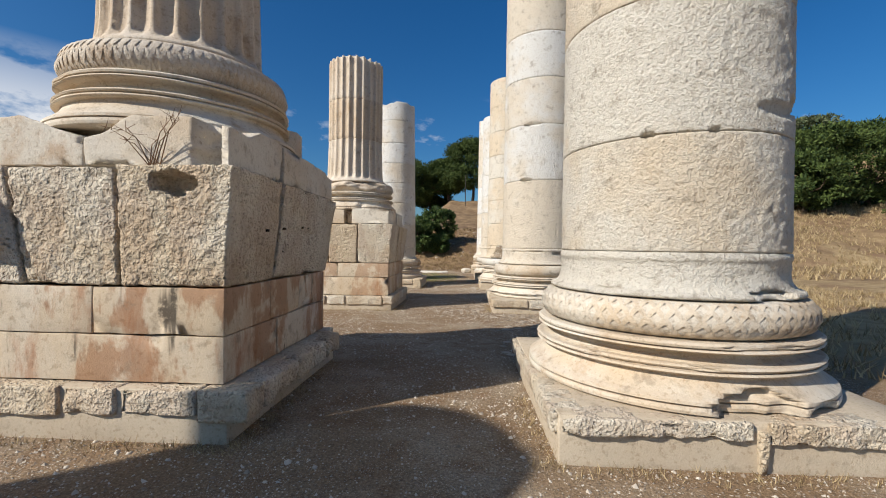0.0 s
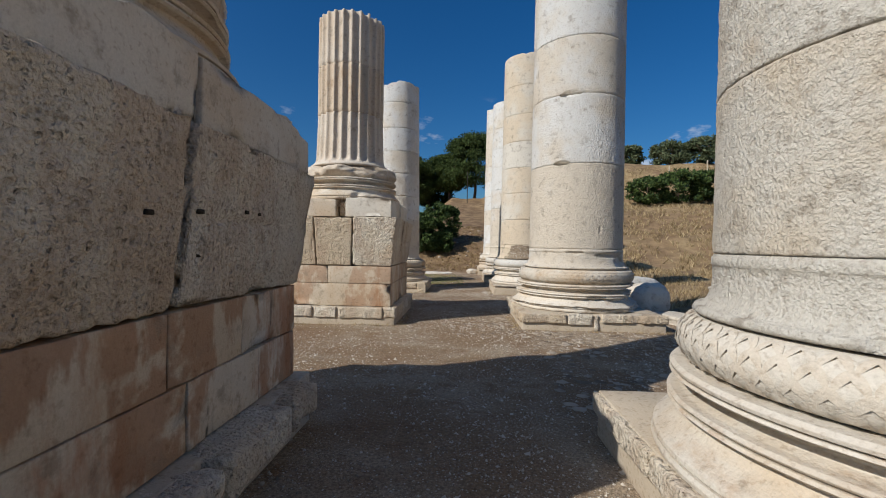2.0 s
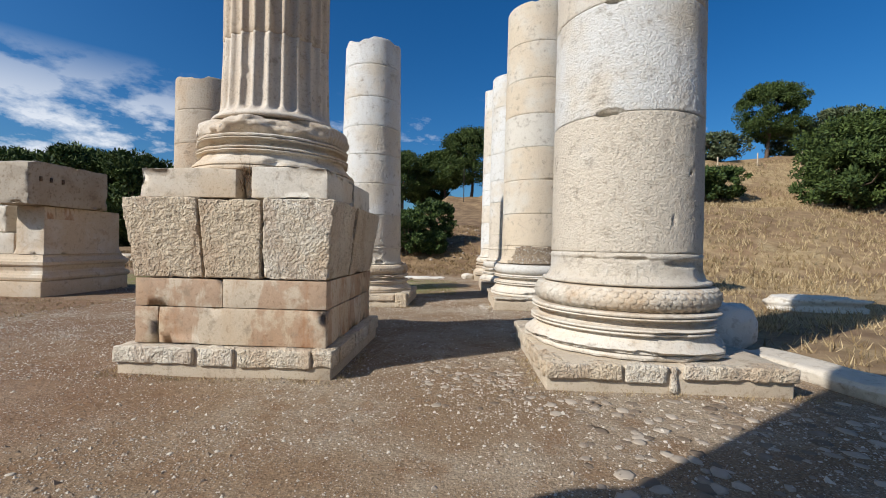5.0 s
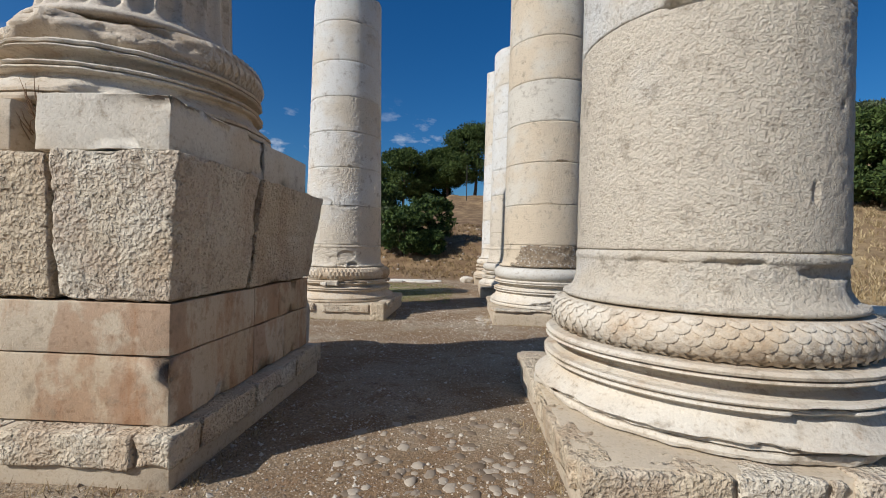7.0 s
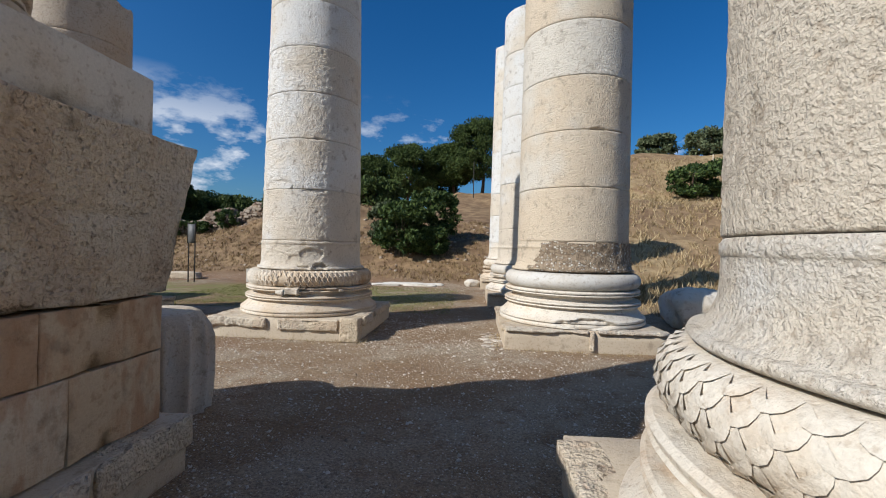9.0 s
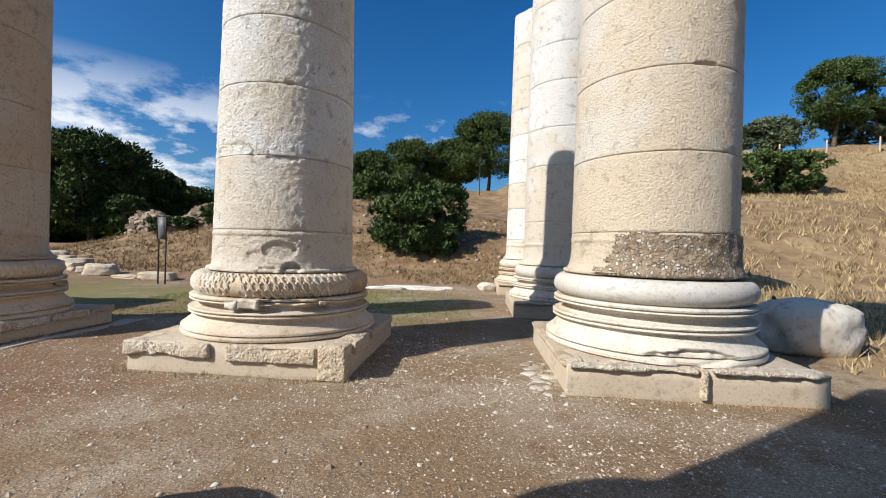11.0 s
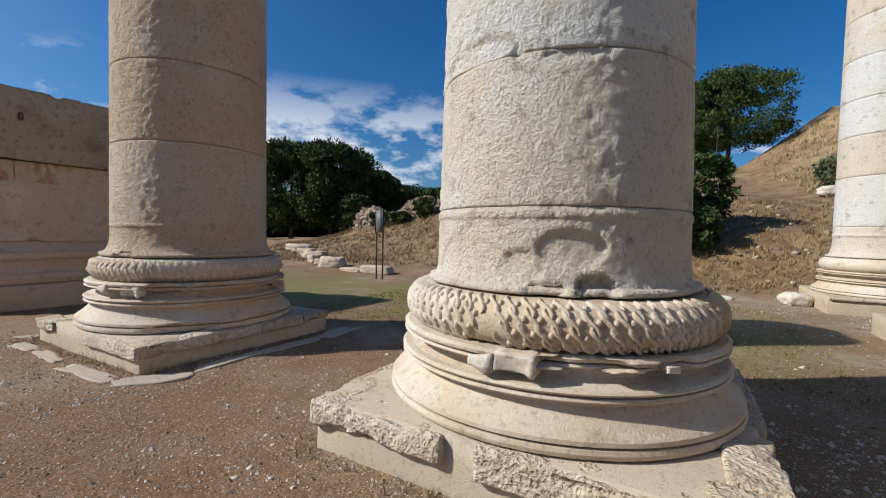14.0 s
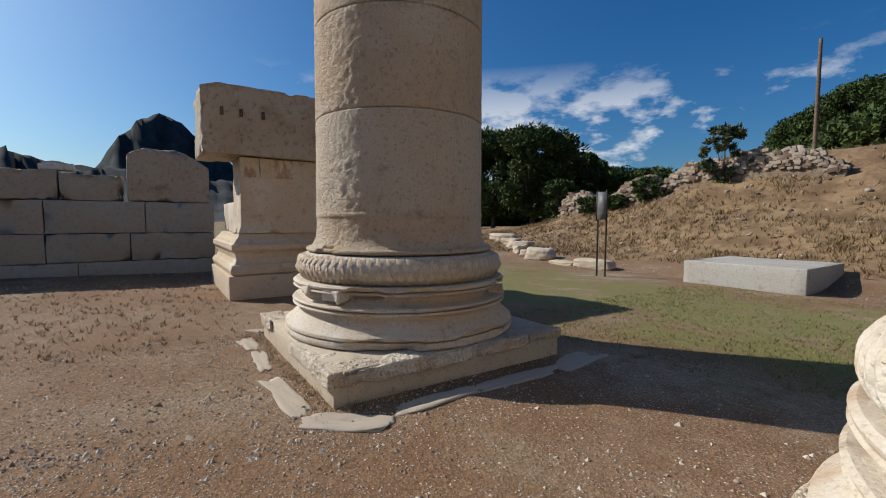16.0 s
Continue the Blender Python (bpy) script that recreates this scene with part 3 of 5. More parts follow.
def column(cx, cy, ground_at, top, plinth_top, spira_top, torus_top, radius, r_top, joints, label, relief=None, segs=104, wide=1.32, torus_mat=None, seed=0, torus_r=1.2, flare=1.35, group="unfluted columns", base_bites=(), foot_bites=(), swell=0.06, drum_bites=(), shaft_mat=None, peck=0.0):
    """An unfluted Ionic column: spira, torus, flared foot and drums, on its plinth."""
    ob = thing("column", (cx, cy, plinth_top), label, "column", group)
    mk("base_disc", spira(cx, cy, plinth_top, spira_top, wide, segs + 40, seed, bites=base_bites), mat_smooth, ob, "grooved disc with chipped fillets")
    ra = (torus_top - spira_top) * 0.5
    zc = (torus_top + spira_top) / 2
    rc = torus_r - ra
    rows = [(rc - 0.3, spira_top + 0.002)] + torus_rows(rc, zc, ra * 0.97, ra * 0.985, 18) + [(rc - 0.3, torus_top - 0.002)]
    tor = mk("torus", lathe(rows, segs, (cx, cy), 0.003, 6, seed + 1), torus_mat or mat_smooth, ob)
    if relief:
        carve = scroll_relief if "spread" in relief and "pointed" not in relief else leaf_relief
        mk("carved_relief", carve(cx, cy, rc, zc, ra * 0.97, ra * 0.985, **relief), torus_mat or mat_smooth, tor, "carved ivy scrolls and beads" if carve is scroll_relief else "carved overlapping scales")
    foot = joints[0]
    fl = [(radius - 0.05, torus_top - 0.02), (radius - 0.04, torus_top + 0.012), (radius + swell + 0.045, torus_top + 0.013), (radius + swell + 0.062, torus_top + 0.03), (radius + swell + 0.05, torus_top + 0.056), (radius + swell + 0.008, torus_top + 0.062)]
    span_h = flare - torus_top - 0.066
    fl += [(radius + swell * (1 - s) ** 3.6, torus_top + 0.066 + span_h * s) for s in (0.12, 0.25, 0.4, 0.55, 0.7, 0.85, 1.0)]
    fl += [(radius + 0.008, flare + 0.006), (radius + 0.008, flare + 0.05), (radius, flare + 0.056)]
    fl += [(radius, max(foot - 0.02, flare + 0.06)), (radius - 0.006, max(foot, flare + 0.066))]
    foot_part = mk("flared_foot", lathe(dense(fl, 0.02 if peck else 0.04), 340 if peck else segs + 40, (cx, cy), 0.006, 7, seed + 2, (lambda t, z: pecked(radius, t, z, peck * 0.7, seed) * (z > torus_top + 0.066)) if peck else None, chips=0.02, bites=foot_bites), shaft_mat or mat_shaft, ob)
    z = joints + [top]
    full = top - foot
    for k, (a, b) in enumerate(zip(z, z[1:])):
        ra_, rb_ = (radius + (r_top - radius) * (q - foot) / full for q in (a, b))
        last = k == len(z) - 2
        v, f = drum(cx, cy, ra_, rb_, a, b, seed * 11 + k, *((340, 0.021) if peck and a < 4.4 else (segs + 32, 0.05)), amp=0.003 if peck else 0.006, bites=drum_bites, peck=peck if a < 4.4 else 0.0)
        if last:
            v = v.copy()
            rim = np.clip((v[:, 2] - (b - 0.25)) / 0.25, 0, 1)
            v[:, 2] -= rim * np.clip(fbm(v, 1.4, 3, seed), 0, 1) * 0.35
        mk("drum", (v, f), shaft_mat or mat_shaft, ob)
    return ob, foot_part


def plinth(cx, cy, half, z0, z1, label, pieces, seed=0):
    """A square plinth: a smooth repaired core with old rough stones set into its upper edge.
    pieces: (side, from, to, z low, z high), side s, w, e or n, along x or y from the middle."""
    ob = thing("plinth", (cx, cy, z0), label, "plinth", "column plinths")
    mk("core", span(cx - half, cx + half, cy - half, cy + half, z0 - 0.12, z1 - 0.004, res=0.16, bevel=0.012, amp=0.004, chip=0.01, seed=seed), mat_repair, ob, "smooth beige repair mortar")
    for k, (side, a, b, lo, hi) in enumerate(pieces):
        d, out = 0.22, 0.055
        if side in "sn":
            s = -1 if side == "s" else 1
            y = sorted((cy + s * (half + out), cy + s * (half - d)))
            box = (cx + a, cx + b, y[0], y[1], lo, hi)
        else:
            s = -1 if side == "w" else 1
            x = sorted((cx + s * (half + out), cx + s * (half - d)))
            box = (x[0], x[1], cy + a, cy + b, lo, hi)
        mk("stone", span(*box, res=0.032, bevel=0.022, amp=0.014, freq=9, chip=0.055, seed=seed * 17 + k), mat_rough, ob, "rough old marble edge stone")
    return ob


SCALE_B = dict(rows=4, count=60, lift=0.011, pointed=0.6, spread=66, up=True)
SCALE_D = dict(rows=5, count=58, lift=0.014, pointed=0.0, spread=66)
SCALE_G = dict(rows=3, count=76, lift=0.016, pointed=0.1, spread=70)
IVY_E = dict(rows=4, count=74, lift=0.021, spread=68)

plinth(2.0, 4.40, 1.32, -0.07, 0.30, "pale square plinth with rough marble edge stones on bare earth", [("s", -1.32, 0.02, 0.16, 0.30), ("s", 0.10, 1.34, 0.13, 0.31), ("s", 0.05, 0.13, -0.08, 0.24), ("w", -1.28, 0.2, 0.14, 0.30), ("w", 0.24, 1.3, 0.12, 0.29)], 1)
column(2.0, 4.40, -0.07, 8.4, 0.30, 0.805, 1.095, 1.0, 0.98, [1.47, 2.42, 3.55, 4.6, 5.7, 6.9], "cream marble column with pitted shaft and scaled torus, on its plinth", SCALE_B, 128, seed=1, peck=0.0062, shaft_mat=mat_shaft_cream, torus_r=1.195, flare=1.40, base_bites=[(-84, 0.36, 12, 0.10, 0.13), (-60, 0.33, 7, 0.05, 0.06), (-120, 0.62, 20, 0.02, 0.03), (-80, 0.78, 14, 0.016, 0.03)], foot_bites=[(-68, 1.14, 11, 0.035, 0.10), (-140, 1.14, 6, 0.025, 0.05), (-60, 1.25, 30, 0.09, 0.014)], swell=0.045, drum_bites=[(-60, 2.62, 16, 0.05, 0.03), (-35, 2.7, 14, 0.08, 0.05), (-122, 2.42, 3, 0.02, 0.05), (-95, 2.43, 2.5, 0.02, 0.05), (-70, 3.1, 20, 0.25, 0.012)])
plinth(2.03, 11.68, 1.36, -0.13, 0.21, "square plinth with broken marble edge stones, beside the gravel path", [("s", -1.36, -0.52, 0.02, 0.21), ("s", -0.50, -0.02, 0.0, 0.21), ("s", 0.0, 0.09, -0.1, 0.2), ("s", 0.14, 1.39, 0.05, 0.22), ("w", -1.3, 0.0, 0.0, 0.21), ("w", 0.03, 1.3, 0.03, 0.21)], 2)
column(1.99, 11.68, -0.13, 9.6, 0.21, 0.745, 1.035, 0.99, 0.95, [1.45, 3.18, 4.58, 5.75, 6.9, 8.2], "white tooled marble column with fish-scale torus, on a plinth", SCALE_D, 128, seed=2, peck=0.006, torus_r=1.215, flare=1.38, wide=1.35, base_bites=[(-118, 0.24, 66, 0.085, 0.085), (-28, 0.46, 24, 0.28, 0.12), (-84, 0.50, 8, 0.05, 0.05)], foot_bites=[(-58, 1.33, 22, 0.05, 0.04), (-44, 1.20, 10, 0.12, 0.06), (-104, 1.38, 9, 0.022, 0.035), (-136, 1.37, 8, 0.02, 0.03)], drum_bites=[(-122, 3.19, 9, 0.035, 0.10), (-60, 2.45, 1.2, 0.02, 0.06), (-112, 4.57, 12, 0.035, 0.07), (-75, 1.85, 1.5, 0.06, 0.02)])
plinth(-3.15, 18.6, 1.31, -0.27, 0.10, "plinth of beige mortar with rough marble stones along its edges", [("s", -1.33, -0.28, -0.08, 0.10), ("s", -0.08, 0.98, -0.10, 0.10), ("s", 1.0, 1.33, -0.27, 0.14), ("e", -1.05, -0.42, -0.05, 0.13), ("e", -0.2, 1.2, -0.02, 0.12), ("w", -1.2, 0.1, -0.06, 0.1)], 3)
col_e, foot_e = column(-3.17, 18.6, -0.27, 7.55, 0.10, 0.60, 0.89, 0.94, 0.83, [1.43, 2.36, 3.27, 4.12, 4.95, 5.8, 6.75], "white column with broken foot and ivy-carved torus, on its plinth", IVY_E, 128, seed=3, peck=0.008, torus_r=1.172, flare=1.36, wide=1.29, base_bites=[(-68, 0.565, 12, 0.045, 0.07), (-42, 0.52, 7, 0.08, 0.05)], swell=0.025, foot_bites=[(-61, 0.95, 7, 0.06, 0.08), (-78, 0.93, 7, 0.035, 0.06), (-88, 1.06, 9, 0.12, 0.02), (-70, 1.18, 12, 0.11, 0.03), (-112, 1.05, 24, 0.18, 0.014)], drum_bites=[(-112, 2.44, 17, 0.08, 0.022), (-92, 2.38, 2, 0.04, 0.04), (-70, 2.33, 12, 0.03, 0.02), (-66, 3.28, 3, 0.02, 0.03)])
plinth(1.93, 18.57, 1.33, -0.27, 0.085, "clean square plinth with thin rough marble edge stones", [("s", -1.32, 0.02, 0.03, 0.09), ("s", 0.03, 0.11, -0.24, 0.085), ("s", 0.13, 1.33, 0.04, 0.10), ("w", -1.28, 1.3, 0.02, 0.09)], 4)
col_f, foot_f = column(1.93, 18.57, -0.27, 8.5, 0.085, 0.695, 0.985, 1.01, 0.96, [1.52, 2.45, 3.42, 4.35, 5.3, 6.3, 7.35], "cream column with plain smooth torus and conglomerate patch at its foot", None, 128, seed=4, peck=0.0035, shaft_mat=mat_shaft_cream, torus_r=1.235, flare=1.40, torus_mat=mat_torus, swell=0.045, base_bites=[(-92, 0.17, 18, 0.085, 0.10)], foot_bites=[(-85, 1.01, 56, 0.035, 0.11)], drum_bites=[(-80, 3.43, 8, 0.02, 0.03), (-30, 2.5, 30, 0.03, 0.02)])
plinth(-8.42, 18.70, 1.31, -0.27, 0.03, "square plinth with broken marble edge, standing on bare earth", [("s", -1.3, -0.75, -0.1, 0.05), ("s", 0.1, 1.33, -0.12, 0.03), ("e", -1.25, 0.05, -0.11, 0.04), ("e", 0.12, 0.8, -0.1, 0.04), ("e", 0.82, 1.3, -0.08, 0.045)], 5)
col_g, foot_g = column(-8.42, 18.70, -0.27, 6.4, 0.03, 0.605, 0.885, 0.96, 0.94, [1.25, 2.32, 3.3, 4.4, 5.4], "warm grey column with half tooled shaft and beaded torus", SCALE_G, 112, seed=5, peck=0.007, shaft_mat=mat_shaft_warm, torus_r=1.185, flare=1.26, wide=1.315, base_bites=[(-46, 0.535, 9, 0.06, 0.08), (-20, 0.56, 6, 0.03, 0.05), (-35, 0.08, 16, 0.07, 0.07), (10, 0.10, 14, 0.06, 0.05), (36, 0.5, 12, 0.09, 0.06)], foot_bites=[(-75, 0.92, 7, 0.03, 0.06)])
plinth(1.80, 23.65, 1.32, -0.28, 0.09, "small pale plinth partly in the shadow of another column", [("s", -1.3, 0.4, 0.02, 0.09)], 6)
column(1.80, 23.65, -0.28, 8.5, 0.09, 0.60, 0.885, 0.97, 0.93, [1.95, 3.3, 4.2, 5.3, 6.2, 7.2], "white column with fine tooling and plain torus, on a plinth", None, 96, seed=6, torus_r=1.2, flare=1.38, torus_mat=mat_torus)
plinth(1.68, 28.40, 1.32, -0.28, 0.10, "far pale plinth at the foot of the bank", [("s", -1.3, 1.2, 0.02, 0.10)], 7)
column(1.68, 28.40, -0.28, 9.75, 0.10, 0.61, 0.90, 0.97, 0.90, [1.6, 2.7, 3.6, 4.4, 5.3, 6.2, 7.3, 8.5], "cream marble column of many drums near the bank", None, 80, seed=7, torus_r=1.2, flare=1.38)


# a column to the south-west, whose shadow reaches the path's start
plinth(-8.23, -2.56, 1.31, -0.06, 0.28, "pale square plinth standing on bare earth south of the pedestals", [("e", -1.2, 1.2, 0.1, 0.29)], 8)
column(-8.23, -2.56, -0.06, 6.75, 0.28, 0.68, 0.96, 0.98, 0.96, [1.5, 2.5, 3.6, 4.7, 5.8, 6.7], "weathered cream column standing alone south of the pedestals", None, 64, seed=8, torus_r=1.2, flare=1.38)


# ---- pedestals with fluted columns ----
def flute_shape(count, depth, z0, z1):
    def shape(t, z):
        u = (t * count / (2 * math.pi)) % 1.0 - 0.5
        open_ = np.sqrt(np.clip(1 - (u / 0.41) ** 2, 0, 1))
        foot = np.clip((z - z0 - 0.10 + 0.09 * np.sqrt(np.clip(1 - (u / 0.41) ** 2, 0, 1))) / 0.04, 0, 1)
        return -depth * open_ * foot
    return shape


def fluted_column(cx, cy, z0, spira_top, torus_top, top, radius, label, relief, seed, broken=0.0, wide=1.153, torus_r=1.05):
    ob = thing("fluted_column", (cx, cy, z0), label, "column", "fluted columns on pedestals")
    mk("base_disc", spira(cx, cy, z0, spira_top, wide, 128, seed, chips=0.03 + broken * 0.12, amp=0.006 + broken * 0.035), mat_smooth, ob, "grooved disc with worn fillets")
    ra, zc = (torus_top - spira_top) / 2, (torus_top + spira_top) / 2
    rc = torus_r - ra
    v, f = lathe([(rc - 0.3, spira_top + 0.002)] + torus_rows(rc, zc, ra * 0.97, ra * 0.985, 18) + [(rc - 0.3, torus_top - 0.002)], 128, (cx, cy), 0.004, 6, seed)
    rv, rf = leaf_relief(cx, cy, rc, zc, ra * 0.97, ra * 0.985, **relief)
    if broken:
        for w in (v, rv):
            side = np.clip((-(w[:, 1] - cy) - 0.45 + 0.25 * fbm(w, 1.3, 3, seed)) / 0.3, 0, 1)
            dip = side * (0.05 + 0.2 * np.clip(fbm(w * np.array([1, 1, 2.2]), 2.7, 4, seed + 2) + 0.35, 0, 1) + 0.05 * fbm(w * np.array([1, 1, 3]), 7, 3, seed + 6))
            d = w[:, :2] - np.array([cx, cy])
            ln = np.linalg.norm(d, axis=1, keepdims=True)
            w[:, :2] -= d / ln * (dip * (1.0 if w is v else 1.35))[:, None]
    tor = mk("torus", (v, f), mat_flute, ob)
    mk("carved_relief", (rv, rf), mat_flute, tor, "carved overlapping leaves")
    rows = [(radius + 0.11, torus_top), (radius + 0.125, torus_top + 0.02), (radius + 0.11, torus_top + 0.045), (radius + 0.05, torus_top + 0.09), (radius + 0.012, torus_top + 0.17), (radius, torus_top + 0.26)]
    flutes = flute_shape(24, 0.062, torus_top + 0.08, top)
    rows += [(radius - 0.0045 * k, torus_top + 0.26 + (1.15 - 0.26) * k / 6) for k in range(1, 7)]
    mk("fluted_foot", lathe(dense(rows, 0.035), 288, (cx, cy), 0.004, 6, seed + 1, flutes, 0.06), mat_flute, ob)
    z = torus_top + 1.15
    k = 0
    while z < top - 0.3:
        b = min(top, z + (1.05, 1.3, 0.9)[k % 3])
        if top - b < 0.45:
            b = top
        r0 = radius - 0.02
        v, f = lathe(dense([(r0 - 0.012, z + 0.002), (r0, z + 0.015), (r0, b - 0.015), (r0 - 0.012, b - 0.001)], 0.07), 288, (cx, cy), 0.004, 6, seed + 3 + k, flutes, 0.045)
        if b == top:
            v[:, 2] -= np.clip((v[:, 2] - (b - 0.2)) / 0.2, 0, 1) * np.clip(fbm(v, 3, 3, seed), 0, 1) * 0.2
        mk("fluted_drum", (v, f), mat_flute, ob)
        z, k = b, k + 1
    return ob


def pedestal(cx, y0, zs, label, fronts, seed, cut=0.985, cuts_at=((1.1, 1.75), (1.1, 1.6)), out=0.01, back=2.68, hollow=None, boss=None, course_mat=mat_course):
    """A square pedestal. zs: ground, slab, first course, second course, rough course, cap. fronts: joints along x of each course;
    cut, cuts_at: joints along the east side; out, back: how far its edge stones reach."""
    x0, x1, yb = cx - 1.33, cx + 1.33, y0 + 2.68
    ob = thing("pedestal", (cx, y0 + 1.34, zs[0]), label, "pedestal", "column pedestals")
    # footing: a repaired core with old stones along its upper edge
    mk("footing", span(x0 + 0.03, x1 - 0.03, y0 + 0.03, yb - 0.03, zs[0] - 0.12, zs[1] - 0.008, res=0.15, bevel=0.012, amp=0.004, chip=0.01, seed=seed), mat_repair, ob, "smooth beige repair mortar")
    lo = zs[0] + (zs[1] - zs[0]) * 0.38
    for k, (a, b, w) in enumerate(fronts[0]):
        mk("footing_stone", span(a, b, y0 - 0.01, y0 + 0.3, w if w is not None else lo, zs[1], res=0.032, bevel=0.02, amp=0.016, freq=9, chip=0.045, seed=seed * 5 + k), mat_rough, ob, "rough old footing stone")
    for k, (a, b) in enumerate(((0.31, 1.05), (1.07, 1.9), (1.92, back))):
        mk("footing_stone", span(x1 - 0.3, x1 + out, y0 + a, y0 + b, lo, zs[1], res=0.036, bevel=0.02 + out * 0.2, amp=0.02, freq=9, chip=0.06, seed=seed * 7 + k), mat_rough, ob, "rough old footing stone")
    mk("footing_stone", span(x1 - 0.27, x1 + out - 0.005, y0 - 0.012, y0 + 0.305, lo, zs[1] + 0.004, res=0.032, bevel=0.03, amp=0.02, freq=9, chip=0.07, seed=seed * 7 + 9), mat_rough, ob, "rough old footing corner stone")
    i0, i1, j0, j1 = x0 + 0.15, x1 - 0.13, y0 + 0.15, yb - 0.15
    for c in (1, 2):
        joints = fronts[c]
        za, zb = zs[c] + 0.002, zs[c + 1] - 0.003
        edges = [i0] + joints + [i1]
        for k, (a, b) in enumerate(zip(edges, edges[1:])):
            deep = cuts_at[c - 1][0] if k == len(edges) - 2 else 0.7
            mk("course_block", span(a + 0.002, b - 0.002, j0, j0 + deep, za, zb, res=0.07, bevel=0.007, amp=0.004, freq=4, chip=0.02, seed=seed * 9 + c * 4 + k), course_mat, ob)
        cuts = [j0 + cuts_at[c - 1][0], j0 + cuts_at[c - 1][1], j1]
        for k, (a, b) in enumerate(zip(cuts, cuts[1:])):
            mk("course_block", span(i1 - 0.8, i1 - 0.001 * k, a + 0.003, b, za, zb, res=0.07, bevel=0.008, amp=0.004, freq=4, chip=0.022, seed=seed * 13 + c * 5 + k), course_mat, ob)
        mk("course_block", span(i0 + 0.002, i1 - 0.81, j0 + 0.72, j1 - 0.004, za, zb, res=0.2, bevel=0.01, seed=seed + c), course_mat, ob)
    # the rough bossed course leans outwards
    za, zb = zs[3] + 0.004, zs[4]

    def lean(vf):
        v = vf[0].copy()
        s = (v[:, 2] - za) / (zb - za)
        v[:, 1] -= s * 0.10 * np.clip((y0 + 0.9 - v[:, 1]) / 0.7, 0, 1)
        v[:, 1] += s * 0.10 * np.clip((v[:, 1] - y0 - 1.95) / 0.6, 0, 1)
        v[:, 0] += s * 0.12 * np.clip((v[:, 0] - cx) / 1.0, -1, 1)
        return v, vf[1]

    joints = fronts[3]
    edges = [i0 - 0.02] + joints + [i1 + 0.01]
    for k, (a, b) in enumerate(zip(edges, edges[1:])):
        deep = cut - 0.005 if k == len(edges) - 2 else 0.8
        v, f = span(a + 0.006, b - 0.006, j0 - 0.01, j0 + deep, za, zb - 0.02 * (k % 2), res=0.021, bevel=0.02, amp=0.017, freq=19, chip=0.04, seed=seed * 21 + k, most=56)
        front = v[:, 1] < j0 + 0.12
        if hollow:
            hx, hz, wx, wz, deep_ = hollow
            rag = 1.15 - ((v[:, 0] - hx) / wx) ** 2 - ((v[:, 2] - hz) / wz) ** 2 + 1.5 * fbm(v, 7.5, 3, seed + 4)
            v[:, 1] += front * deep_ * np.clip(rag * 3, 0, 1)
        if boss:
            bx, bz0, bz1, far_ = boss
            on = np.clip((bx - v[:, 0] + 0.05 * fbm(v, 4, 3, seed)) / 0.05, 0, 1) * np.clip((bz1 - v[:, 2]) / 0.06, 0, 1) * np.clip((v[:, 2] - bz0) / 0.05, 0, 1)
            v[:, 1] -= front * far_ * on
        mk("rough_block", lean((v, f)), mat_rough, ob, "pitted rough-faced block")
    v, f = span(i1 - 0.8, i1 + 0.015, j0 + cut + 0.012, j0 + 2.42, za, zb - 0.015, res=0.032, bevel=0.014, amp=0.018, freq=9, chip=0.03, seed=seed * 23, most=60)
    # a horizontal crack and an upright one run over the long block
    for crack, near in ((v[:, 2] - za - 0.48 - 0.05 * fbm(v, 1.6, 3, seed), 1.1), (v[:, 1] - j0 - 1.62 - 0.06 * fbm(v, 2.0, 3, seed + 1), (zb - za) * 0.42)):
        reach = (v[:, 1] < j0 + cut + near) if near > 1 else (v[:, 2] < za + near)
        v[:, 0] -= 0.03 * np.clip(1 - np.abs(crack) / 0.03, 0, 1) * reach * (v[:, 0] > i1 - 0.05)
    long_block = mk("rough_block", lean((v, f)), mat_rough, ob, "pitted rough-faced block")
    mk("rough_block", lean(span(i0, i1 - 0.82, j0 + 0.82, j1 - 0.01, za, zb - 0.02, res=0.12, bevel=0.03, amp=0.02, seed=seed + 40)), mat_rough, ob)
    return ob, (i0, i1, j0, j1)


ZA = (-0.06, 0.36, 0.745, 1.135, 2.11, 2.47)
ped_a, lim_a = pedestal(-3.12, 3.14, ZA, "stone pedestal with iron-stained courses and pitted rough blocks above", (
    [(-4.45, -3.17, 0.12), (-3.14, -2.71, 0.14), (-2.68, -2.05, 0.15)], [-3.9], [-3.03], [-3.62, -2.80]), 31, cut=0.84, cuts_at=((0.97, 1.75), (0.81, 1.52)), out=0.15, back=2.42, hollow=(-2.37, 1.95, 0.17, 0.085, 0.2), boss=(-3.68, 1.42, 1.86, 0.14))


